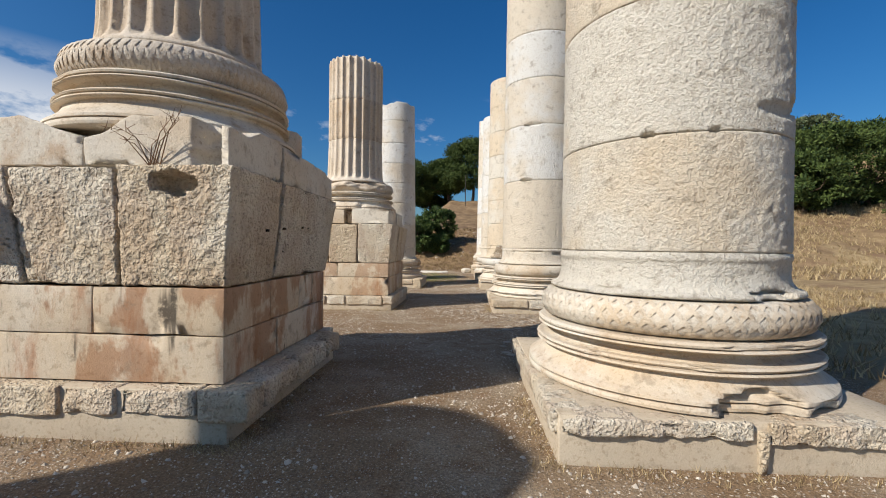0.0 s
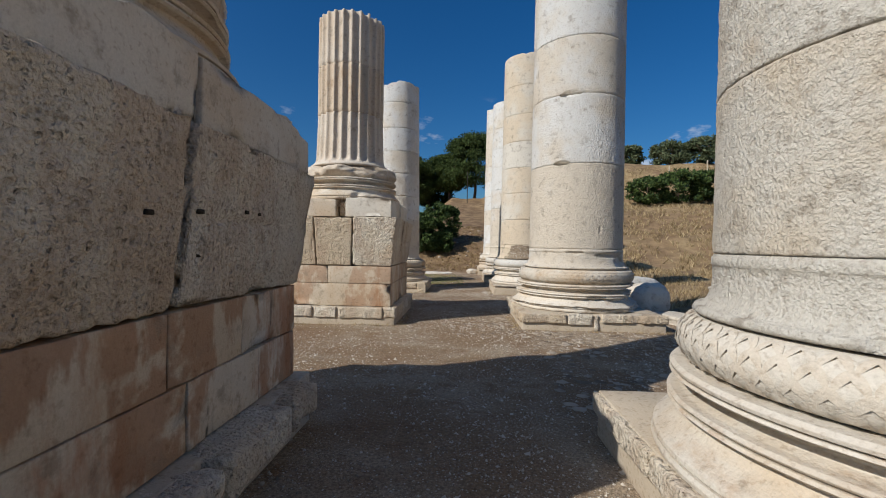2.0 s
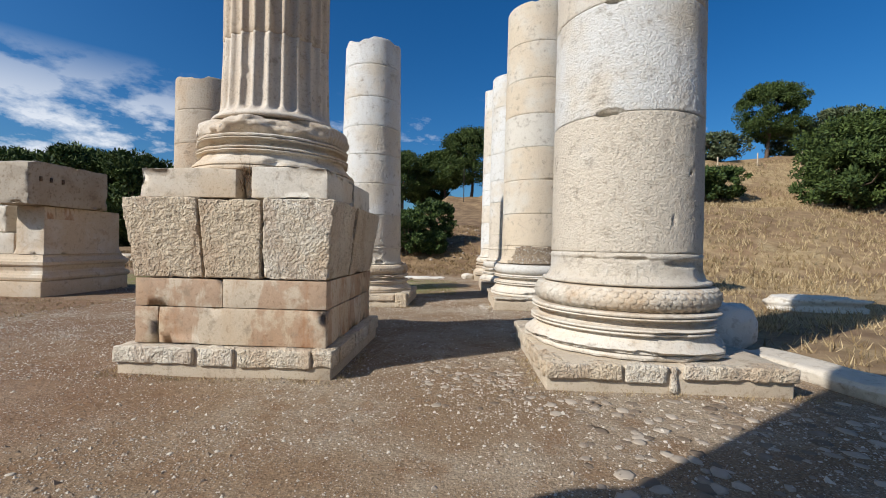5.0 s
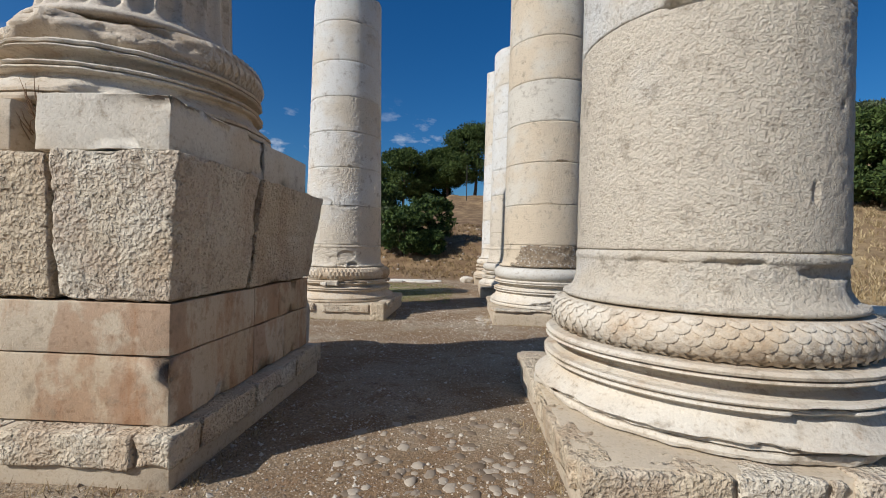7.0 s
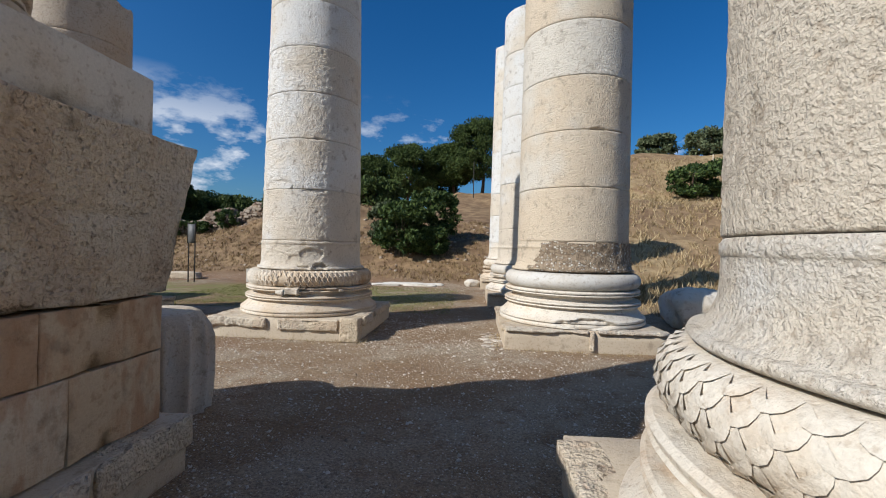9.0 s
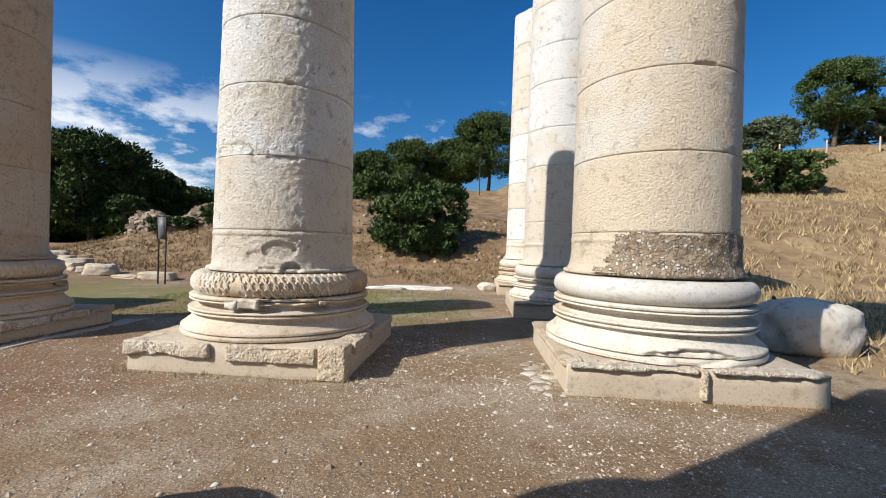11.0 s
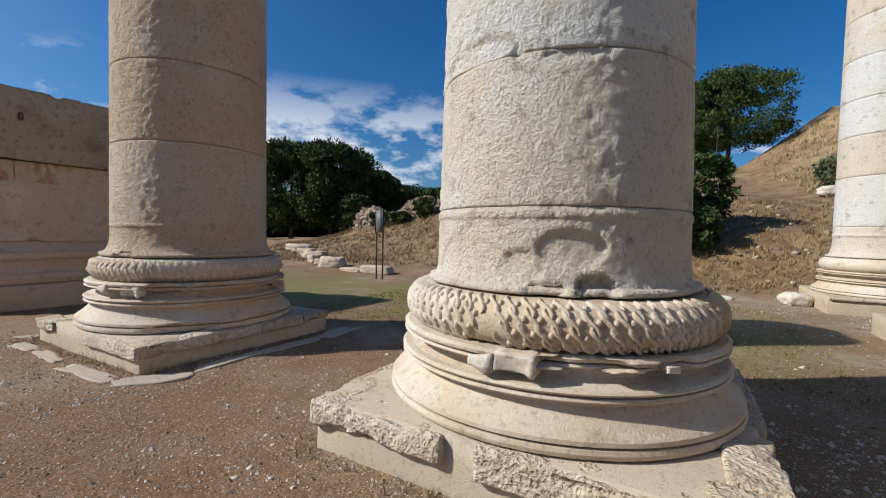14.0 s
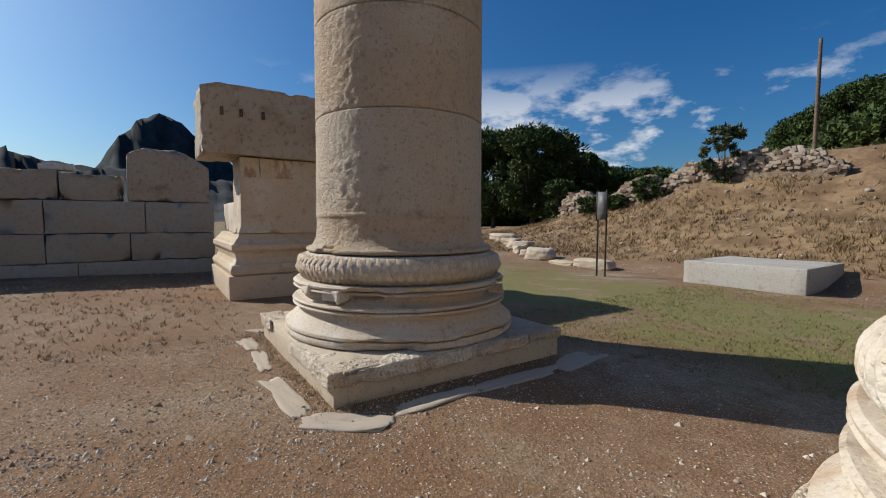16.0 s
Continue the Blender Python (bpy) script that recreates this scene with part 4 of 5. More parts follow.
def broken_top(vf, xs, tops, notch=None, seed=0):
    """A block whose front edge is broken to heights tops over xs; notch: x from, x to and depth of a hollow in its front."""
    v = vf[0].copy()
    hi, front = v[:, 2].max(), v[:, 1].min()
    want = np.interp(v[:, 0] + 0.05 * fbm(v, 5, 3, seed), xs, tops) + 0.012 * fbm(v, 9, 3, seed + 1)
    near = np.clip((front + 0.55 - v[:, 1] + 0.1 * fbm(v, 3, 3, seed + 2)) / 0.2, 0, 1)
    lift = np.clip((v[:, 2] - (hi - 0.26)) / 0.24, 0, 1)
    v[:, 2] += (want - hi) * near * lift
    if notch:
        a, b, deep = notch
        rag = 0.04 * fbm(v * np.array([1, 1, 4]), 5, 3, seed + 3)
        on = np.clip((v[:, 0] - a + rag) / 0.03, 0, 1) * np.clip((b - v[:, 0] + rag) / 0.03, 0, 1)
        v[:, 1] += deep * on * np.clip((front + 0.25 - v[:, 1]) / 0.22, 0, 1) * (0.75 + 0.5 * np.abs(vnoise(v * np.array([3, 3, 14]), seed)))
    return v, vf[1]


mk("cap_block", broken_top(span(-4.35, -3.135, 3.31, 4.5, 2.112, 2.53, res=0.04, bevel=0.012, amp=0.006, freq=4, chip=0.05, seed=71), (-4.4, -3.7, -3.45, -3.2), (2.50, 2.53, 2.44, 2.37), seed=5), mat_smooth, ped_a, "broken dressed cap block")
mk("cap_block", broken_top(span(-3.128, -1.90, 3.30, 4.3, 2.112, 2.52, res=0.03, bevel=0.01, amp=0.006, freq=4, chip=0.03, seed=72), (-3.1, -2.95, -2.76, -2.68, -2.2, -2.0, -1.85), (2.35, 2.38, 2.51, 2.53, 2.51, 2.45, 2.42), (-2.2, -1.98, 0.24), 6), mat_smooth, ped_a, "broken dressed cap block")
v, f = span(-2.9, -1.885, 4.303, 5.86, 2.112, 2.50, res=0.05, bevel=0.012, amp=0.005, freq=4, chip=0.03, seed=73)
v[:, 2] -= np.clip((v[:, 2] - 2.3) / 0.2, 0, 1) * np.interp(v[:, 1], [4.5, 5.3, 5.6, 5.66, 5.9], [0.0, 0.03, 0.05, 0.09, 0.11])
mk("cap_block", (v, f), mat_smooth, ped_a, "long dressed cap block with worn edge")
mk("cap_block", span(-4.3, -2.91, 4.51, 5.5, 2.112, 2.45, res=0.15, bevel=0.012, seed=74), mat_smooth, ped_a)
# flush dark blocks stand in for shade of small square holes in the shaded side
for k, (y, z) in enumerate(((3.88, 1.62), (4.24, 1.65), (4.26, 1.42), (4.70, 1.68), (4.86, 1.68))):
    mk("socket", span(-1.945 + 0.125 * (z - 1.14), -1.905 + 0.125 * (z - 1.14), y - 0.022, y + 0.022, z - 0.013, z + 0.013, res=0.05, bevel=0.004, seed=75 + k), mat_hole_shade, ped_a, "flush dark block for the shade in a square clamp hole")
fluted_column(-3.095, 4.50, 2.462, 2.97, 3.285, 7.2, 0.77, "fluted marble column with leaf-carved torus, on a pedestal", dict(rows=3, count=80, lift=0.011, pointed=0.4, spread=68), 51)

ZC = (-0.13, 0.23, 0.685, 1.035, 2.02, 2.385)
ped_c, lim_c = pedestal(-3.12, 10.34, ZC, "pedestal with rust-stained courses and rough pitted blocks above", (
    [(-4.46, -3.47, 0.02), (-3.43, -2.98, None), (-2.94, -2.05, None)], [-4.0], [-3.2], [-3.44, -2.73]), 32, cut=0.97, course_mat=mat_course_pale)
mk("cap_block", span(-4.26, -3.06, 10.50, 11.3, 2.022, 2.382, res=0.06, bevel=0.01, amp=0.004, freq=4, chip=0.04, seed=81), mat_smooth, ped_c)
mk("cap_block", span(-2.86, -1.93, 10.47, 11.75, 2.022, 2.40, res=0.05, bevel=0.01, amp=0.004, freq=4, chip=0.05, seed=82), mat_smooth, ped_c)
mk("cap_block", span(-3.05, -2.87, 10.66, 11.7, 2.022, 2.33, res=0.05, bevel=0.03, amp=0.03, freq=6, chip=0.1, seed=83), mat_rough, ped_c, "broken gap stone")
mk("cap_block", span(-2.88, -1.935, 11.755, 12.78, 2.022, 2.38, res=0.07, bevel=0.01, amp=0.004, freq=4, chip=0.03, seed=84), mat_smooth, ped_c)
mk("cap_block", span(-4.24, -2.89, 11.72, 12.75, 2.022, 2.378, res=0.15, bevel=0.012, seed=85), mat_smooth, ped_c)
fluted_column(-3.105, 11.70, 2.385, 2.86, 3.14, 6.45, 0.75, "broken fluted column with damaged leaf-carved torus, on a pedestal", dict(rows=3, count=76, lift=0.018, pointed=0.2, spread=68), 52, broken=1.0, wide=1.12, torus_r=1.04)


# ---- a conglomerate patch on one column's foot ----
def patch(cx, cy, r, a0, a1, z0, z1, seed):
    th = np.radians(np.linspace(a0, a1, 90))
    zs = np.linspace(z0, z1, 22)
    t, z = np.meshgrid(th, zs, indexing="ij")
    flare_ = 0.045 * np.clip(1 - (z - 1.05) / 0.35, 0, 1) ** 3.6
    p = np.stack([np.cos(t).ravel(), np.sin(t).ravel(), z.ravel()], 1)
    lift = r + flare_.ravel() + 0.030 + 0.024 * fbm(p, 11, 4, seed)
    edge = np.minimum(np.minimum((t - th[0]).ravel(), (th[-1] - t).ravel()) * r, np.minimum((z - z0).ravel(), (z1 - z).ravel()) * 1.5)
    lift = np.where(edge < 0.012, r - 0.03, lift)
    out = np.stack([cx + lift * p[:, 0], cy + lift * p[:, 1], p[:, 2] + 0.02 * fbm(p, 4, 2, seed + 3)], 1)
    nz = len(zs)
    rag = fbm(np.stack([zs * 3, 0 * zs, 0 * zs], 1), 1.6, 3, seed) * 16
    low = fbm(np.stack([th * 3, 0 * th, 0 * th], 1), 1.6, 3, seed + 2) * 0.07
    keep_ = lambda i, j: np.degrees(th[i]) > a0 + 13 + rag[j] + -9 * (zs[j] < 1.08) and zs[j] < z1 - 0.05 + low[i]
    return out, [[i * nz + j, (i + 1) * nz + j, (i + 1) * nz + j + 1, i * nz + j + 1] for i in range(len(th) - 1) for j in range(nz - 1) if keep_(i, j)]


mk("conglomerate_patch", patch(1.93, 18.57, 1.01, -152, 8, 0.99, 1.55, 5), mat_conglomerate, foot_f, "rough pebbly conglomerate patch")
for owner, cx, stubs in ((col_e, -3.17, ((-95, 0.53, 0.2, 0.13), (-85, 0.535, 0.27, 0.15), (-44, 0.55, 0.14, 0.1))), (col_g, -8.42, ((-80, 0.54, 0.2, 0.14), (-62, 0.50, 0.26, 0.16), (44, 0.46, 0.18, 0.16)))):
    for k, (a, z, w, h) in enumerate(stubs):
        v, f = block((0.2, w, h), res=0.022, bevel=0.03, amp=0.028, freq=8, chip=0.05, seed=300 + k)
        c_, s_ = math.cos(radians(a)), math.sin(radians(a))
        v = np.stack([v[:, 0] * c_ - v[:, 1] * s_ + cx + 1.14 * c_, v[:, 0] * s_ + v[:, 1] * c_ + (18.6 if owner is col_e else 18.7) + 1.14 * s_, v[:, 2] + z], 1)
        mk("broken_fillet", (v, f), mat_smooth, owner, "broken stub of a fillet")


# ---- the west wall and the anta pier ----
wall = thing("wall_west", (-18.4, 13, -0.3), "long grey ashlar wall of large weathered blocks, in shade", "wall", kind="structure")
for c, (z0, z1, cuts) in enumerate(((-0.4, 0.14, (6, 8.2, 10.4, 12.4, 14.6, 17.72)), (0.143, 0.88, (6, 7.6, 9.8, 12.2, 14.0, 15.7, 17.7)), (0.884, 1.72, (6, 8.4, 10.2, 12.0, 14.0, 16.05, 17.7)))):
    for k, (a, b) in enumerate(zip(cuts, cuts[1:])):
        mk("ashlar_block", span(-18.9, -18.0 + 0.008 * ((k * 7 + c * 3) % 3), a + 0.004, b - 0.004, z0, z1 - 0.003, res=0.14, bevel=0.012, amp=0.008, freq=2.5, chip=0.04, seed=400 + c * 9 + k), mat_grey, wall)
for k, (a, b, z1) in enumerate(((6, 8.1, 2.4), (8.12, 10.3, 2.46), (10.32, 12.4, 2.42), (12.42, 14.28, 2.46), (14.31, 15.58, 2.40))):
    mk("top_block", span(-18.85, -18.03, a, b, 1.722, z1, res=0.08, bevel=0.02, amp=0.012, freq=2.5, chip=0.12, seed=440 + k), mat_grey, wall)
mk("broken_slab", span(-18.7, -18.2, 13.9, 14.6, 2.46, 2.66, res=0.07, bevel=0.03, amp=0.03, chip=0.1, seed=455), mat_boulder, wall, "small broken slab")
v, f = span(-18.7, -18.06, 15.66, 17.62, 1.722, 3.2, res=0.07, bevel=0.05, amp=0.03, freq=3, chip=0.1, seed=456)
up = np.clip((v[:, 2] - 1.9) / 1.3, 0, 1)
v[:, 2] -= up * 0.55 * np.clip((np.abs(v[:, 1] - 16.45) - 0.35) / 0.9, 0, 1) ** 1.3
mk("broken_block", (v, f), mat_weathered, wall, "large rounded broken block")

pier = thing("anta_pier", (-14.0, 18.7, -0.3), "marble anta pier with moulded base and overhanging broken top block", "pier")
mk("pier_plinth", span(-15.6, -12.6, 17.36, 20.6, -0.4, 0.18, res=0.16, bevel=0.015, amp=0.006, freq=3, chip=0.03, seed=461), mat_smooth, pier)


def rim_ring(z0, z1, outs, seed):
    """A straight moulding stack round the pier: (height fraction, how far out)."""
    rows = []
    base = np.array([[-15.5, 17.58], [-12.78, 17.58], [-12.78, 20.5], [-15.5, 20.5]])
    sign = np.array([[-1, -1], [1, -1], [1, 1], [-1, 1]])
    verts, faces = [], []
    per = 24
    for h, o in outs:
        c = base + sign * o
        for k in range(4):
            for s in np.linspace(0, 1, per, endpoint=False):
                q = c[k] * (1 - s) + c[(k + 1) % 4] * s
                verts.append((q[0], q[1], z0 + (z1 - z0) * h))
    n = per * 4
    for i in range(len(outs) - 1):
        for j in range(n):
            k = (j + 1) % n
            faces.append([i * n + j, i * n + k, (i + 1) * n + k, (i + 1) * n + j])
    faces += [list(range(n))[::-1], [(len(outs) - 1) * n + j for j in range(n)]]
    v = np.array(verts)
    v[:, :2] += 0.012 * np.stack([fbm(v, 3, 3, seed), fbm(v, 3, 3, seed + 1)], 1)
    return v, faces


mk("base_moulding", rim_ring(0.18, 0.62, [(0, 0.12), (0.08, 0.17), (0.25, 0.19), (0.45, 0.15), (0.5, 0.10), (0.7, 0.07), (0.9, 0.09), (1.0, 0.10)], 3), mat_smooth, pier, smooth=False)
mk("upper_moulding", rim_ring(0.622, 0.97, [(0, 0.12), (0.15, 0.16), (0.4, 0.16), (0.5, 0.11), (0.62, 0.09), (0.8, 0.03), (1.0, 0.0)], 6), mat_smooth, pier, smooth=False)
v, f = span(-13.66, -12.78, 17.62, 20.4, 0.972, 2.43, res=0.07, bevel=0.012, amp=0.006, freq=3, chip=0.03, seed=464)
v[:, :2] += ((v[:, :2] - np.array([-13.2, 19.0])) * np.array([0.16, 0.05])) * (np.clip((1.2 - v[:, 2]) / 0.22, 0, 1) ** 2)[:, None]
mk("shaft_block", (v, f), mat_smooth, pier, "tall dressed block with flared foot")
mk("rust_stain", span(-13.5, -12.777, 17.70, 18.6, 2.05, 2.428, res=0.08, bevel=0.006, amp=0.004, freq=3, seed=465), mat_course, pier, "orange-stained upper edge")
mk("low_block", span(-15.4, -13.75, 17.64, 19.6, 0.972, 1.62, res=0.12, bevel=0.02, amp=0.01, freq=3, chip=0.1, seed=466), mat_smooth, pier)
mk("broken_block", span(-15.2, -14.3, 17.9, 18.7, 1.622, 2.5, res=0.06, bevel=0.05, amp=0.06, freq=4, chip=0.2, seed=467), mat_boulder, pier, "white broken block")
v, f = span(-14.1, -12.62, 16.98, 19.7, 2.432, 3.72, res=0.07, bevel=0.03, amp=0.025, freq=3, chip=0.12, seed=468)
v[:, 2] -= np.clip((17.3 - v[:, 1]) / 0.4, 0, 1) * np.clip((v[:, 2] - 3.4) / 0.3, 0, 1) * 0.12
top_block = mk("top_block", (v, f), mat_weathered, pier, "cracked overhanging block with dowel cuttings")
# solid dark blocks on the face paint the shade of its dowel cuttings
for k, yy in enumerate((17.3, 17.62, 18.0)):
    mk("dowel_cutting", span(-12.63, -12.575, yy, yy + 0.055, 3.13, 3.27, res=0.05, bevel=0.005, seed=470 + k), mat_bark, top_block, "dark block for the shade in a narrow dowel cutting")


# ---- loose stones ----
def boulder(at, size, turn=0, seed=0, name="boulder", label="bleached rounded boulder half sunk in dry grass", category="boulder", mat=None, bevel=0.35, amp=0.17, group=""):
    v, f = block((2, 2, 2), res=0.12, bevel=0.02)
    power = 2.4 + 3.0 * max(0.0, 0.4 - bevel) / 0.25
    v = v / (np.abs(v) ** power).sum(axis=1, keepdims=True) ** (1 / power)
    v = v * (1 + amp * 1.6 * fbm(v + seed, 1.1, 4, seed))[:, None] * np.asarray(size) / 2
    v = v * (1 - 0.14 * np.clip(np.abs(vnoise(v * 2.6 / max(size), seed + 2)) - 0.2, 0, 1))[:, None]
    v = v + 0.035 * np.stack([fbm(v, 5, 3, seed + k) for k in range(3)], 1) * min(1.0, min(size) * 2)
    a = radians(turn)
    v = np.stack([v[:, 0] * math.cos(a) - v[:, 1] * math.sin(a), v[:, 0] * math.sin(a) + v[:, 1] * math.cos(a), v[:, 2]], 1)
    z = gz(at[0], at[1])
    ob = mk(name, (v + np.array([at[0], at[1], z + size[2] / 2 - 0.06]), f), mat or mat_boulder)
    return tagged(ob, label, category, group)


boulder((5.05, 20.05), (1.55, 1.0, 0.95), 12, 501)
boulder((5.75, 18.2), (2.4, 1.15, 0.75), 25, 502, label="long bleached boulder lying beside a plinth")
boulder((5.6, 16.7), (1.2, 0.8, 0.6), -15, 503)
boulder((4.1, 12.75), (0.85, 0.7, 0.85), 10, 504, "column_drum_fragment", "round grey marble fragment leaning behind a plinth", "fragment", bevel=0.45)
boulder((4.35, 10.7), (0.62, 2.7, 0.26), 12, 505, "fallen_slab", "long pale marble slab sunk in the ground", "slab", bevel=0.2)
boulder((5.1, 8.6), (0.7, 0.9, 0.3), 30, 506, "fallen_slab", "short pale slab in shadow at the path's edge", "slab", bevel=0.25)
boulder((10.3, 18.6), (2.5, 1.1, 0.5), -8, 507, "fallen_slab", "pale flat marble block lying in dry grass", "slab", bevel=0.18)
boulder((0.05, 28.2), (0.62, 0.5, 0.36), 15, 508, label="small white stone beside a far plinth")
for k, (x, y, w, d, h, a) in enumerate(((-12.4, 27.9, 1.3, 0.6, 0.36, 6), (-13.8, 28.1, 1.2, 0.5, 0.2, -8), (-15.3, 28.5, 1.1, 0.7, 0.5, 12), (-16.4, 29.0, 0.7, 0.5, 0.3, 30), (-17.3, 29.3, 0.6, 0.5, 0.38, -20), (-18.2, 30.2, 1.2, 0.7, 0.42, 14), (-19.6, 31.0, 1.0, 0.6, 0.4, 0), (-20.8, 31.8, 1.1, 0.7, 0.45, 22), (-22.3, 32.4, 1.0, 0.6, 0.4, -12))):
    boulder((x, y), (w, d, h), a, 520 + k, "fallen_block", "pale marble block in a row at the bank's foot", "block", mat_repair, bevel=0.16, group="row of fallen blocks")
for k, (x, y, w, d, a) in enumerate(((-3.6, 27.7, 1.3, 0.35, 3), (-2.2, 27.8, 1.4, 0.3, -2), (-2.9, 28.3, 1.7, 0.35, 2), (-1.6, 28.35, 0.8, 0.3, 0))):
    boulder((x, y), (w, d, 0.14), a, 540 + k, "ground_strip", "flat pale marble strip flush with the earth", "slab", bevel=0.2, group="marble strips")
boulder((3.2, 40.5), (0.9, 0.6, 0.5), 0, 550, label="pale stone lying on the bank")

for k, (x, y, w, d, a) in enumerate(((-7.55, 17.05, 0.95, 0.34, 4), (-6.75, 17.3, 0.62, 0.4, 52), (-6.72, 18.1, 0.32, 0.9, 3), (-6.7, 19.15, 0.34, 1.0, -2), (-6.75, 20.1, 0.45, 0.7, 8), (-8.7, 17.06, 0.7, 0.26, -3), (-9.45, 17.05, 0.5, 0.3, 6), (-10.05, 17.5, 0.36, 0.6, 0), (-10.1, 18.4, 0.3, 0.7, 5))):
    boulder((-8.42 + (x + 8.42) * 0.94, 18.7 + (y - 18.7) * 0.94), (w * (1 if w > d else 0.6), d * (1 if d > w else 0.6), 0.075), a, 580 + k, "edging_stone", "flat dusty stone flush with the earth round a plinth", "stone", mat_cobble, bevel=0.02, amp=0.3, group="edging stones round a plinth")
slab = mk("concrete_slab", shifted(block((2.45, 2.5, 0.62), res=0.1, bevel=0.014, amp=0.004, freq=3, chip=0.015, seed=560), (-8.1, 28.45, -0.05)), mat_concrete)
tagged(slab, "low square pale concrete slab on bare earth", "slab")

# a fluted fragment standing behind a pedestal
frag_rows = dense([(0.40, -0.3), (0.43, 0.1), (0.43, 0.5), (0.41, 0.6), (0.34, 0.72), (0.24, 0.75), (0.02, 0.76)], 0.05)
v, f = lathe(frag_rows, 120, (-2.76, 13.98), 0.014, 4, 91, lambda t, z: -0.045 * np.sqrt(np.clip(1 - (((t * 14 / (2 * math.pi)) % 1 - 0.5) / 0.42) ** 2, 0, 1)) * np.clip((0.74 - z) / 0.2, 0, 1), 0.07)
tagged(mk("fluted_fragment", (v, f), mat_flute), "broken fluted marble fragment standing upright in shade", "fragment")

# ---- sign, poles, posts ----
sign_z = gz(-11.1, 26.35)
sign = thing("information_sign", (-11.1, 26.35, sign_z), "thin dark steel sign stand with a faded panel", "sign")
for k, dx in enumerate((-0.13, 0.13)):
    mk("post", span(-11.1 + dx - 0.018, -11.1 + dx + 0.018, 26.33, 26.37, sign_z - 0.1, sign_z + 2.35, res=0.5, bevel=0.004), mat_steel, sign)
panel = mk("panel", span(-11.24, -10.96, 26.30, 26.328, sign_z + 1.55, sign_z + 2.3, res=0.4, bevel=0.004), mat_panel, sign, "faded grey panel")
for x in (-11.262, -10.962):
    mk("frame_bar", span(x, x + 0.025, 26.29, 26.332, sign_z + 1.53, sign_z + 2.32, res=0.6, bevel=0.003), mat_steel, panel)


def post_at(x, y, h, r, name, label, category, mat, group=""):
    z = gz(x, y)
    v, f = lathe(dense([(r, z - 0.3), (r * 0.95, z + h * 0.5), (r * 0.8, z + h)], 0.4), 12, (x, y), r * 0.1, 3, 7)
    return tagged(mk(name, (v, f), mat), label, category, group)


post_at(-12.4, 47.5, 7.3, 0.11, "utility_pole", "tall bare wooden utility pole on the bank", "pole", mat_post)
post_at(-0.2, 62.0, 4.5, 0.06, "lamp_pole", "thin leaning metal pole on the ridge", "pole", mat_steel)
for k, (x, y) in enumerate(((32.5, 62), (38.5, 63.5), (44.5, 64), (26.5, 60))):
    post_at(x, y, 1.7, 0.09, "fence_post", "pale concrete fence post on the dry hill", "post", mat_repair, "fence posts on the hill")


# ---- the rubble wall on the bank ----
def rubble_row(x0, x1, y0, y1, count, height, label, seed):
    """A ruined wall: an earthy core with hundreds of uneven stones set into it."""
    rng = np.random.default_rng(seed)
    ob = thing("rubble_wall", ((x0 + x1) / 2, (y0 + y1) / 2, gz((x0 + x1) / 2, (y0 + y1) / 2)), label, "ruined wall")
    n = 60
    s = np.linspace(0, 1, n)
    xs, ys = x0 + (x1 - x0) * s, y0 + (y1 - y0) * s
    zs = ground_z(xs, ys)
    hs = height(s) * (1 + 0.22 * fbm(np.stack([s * 9, 0 * s, 0 * s], 1), 1.3, 3, seed))
    verts, faces = [], []
    for k in range(n):
        for dy, h in ((-0.45, -0.4), (-0.38, 0.55), (-0.2, 1.0), (0.3, 1.0), (0.5, -0.4)):
            verts.append((xs[k], ys[k] + dy, zs[k] + (h * hs[k] if h > 0 else h)))
    for k in range(n - 1):
        for j in range(4):
            faces.append([k * 5 + j, (k + 1) * 5 + j, (k + 1) * 5 + j + 1, k * 5 + j + 1])
    faces += [[0, 1, 2, 3, 4], [(n - 1) * 5 + j for j in (4, 3, 2, 1, 0)]]
    mk("core", (np.array(verts), faces), mat_mortar, ob, "crumbling earthy mortar")
    shape = block((1, 1, 1), res=0.5, bevel=0.2, amp=0.15, freq=2, seed=seed)
    pieces = []
    for k in range(count):
        q = rng.random()
        i = int(q * (n - 1))
        up_ = rng.random() ** 0.9
        size = rng.uniform(0.1, 0.3) * np.array([rng.uniform(0.9, 1.6), 0.8, rng.uniform(0.5, 0.9)])
        a = rng.uniform(-0.4, 0.4)
        v = shape[0] * size
        v = np.stack([v[:, 0] * math.cos(a) - v[:, 2] * math.sin(a), v[:, 1], v[:, 0] * math.sin(a) + v[:, 2] * math.cos(a)], 1)
        dy = np.interp(up_, [0, 0.55, 1], [-0.44, -0.38, -0.16])
        pieces.append((v + np.array([xs[i] + rng.uniform(-0.1, 0.1), ys[i] + dy + rng.uniform(-0.05, 0.08), zs[i] + up_ * hs[i] + 0.02]), shape[1]))
    for k, pc in enumerate(pieces[:60]):
        mk("stone", pc, mat_rubble, ob, smooth=False)
    tagged(mk("stones", join(*pieces[60:]), mat_rubble, ob, smooth=False), kind="stuff")
    return ob


rubble_row(-21.5, -15.5, 37.2, 36.9, 300, lambda s: 0.95 + 0.3 * np.sin(s * 9), "ruined rubble wall with uneven courses on the grassy bank", 61)
rubble_row(-15.4, -8.4, 37.0, 36.5, 420, lambda s: np.interp(s, [0, 0.2, 0.45, 0.6, 0.85, 1], [0.7, 1.0, 0.75, 0.95, 0.7, 0.15]), "collapsed rubble wall running up the bank", 62)


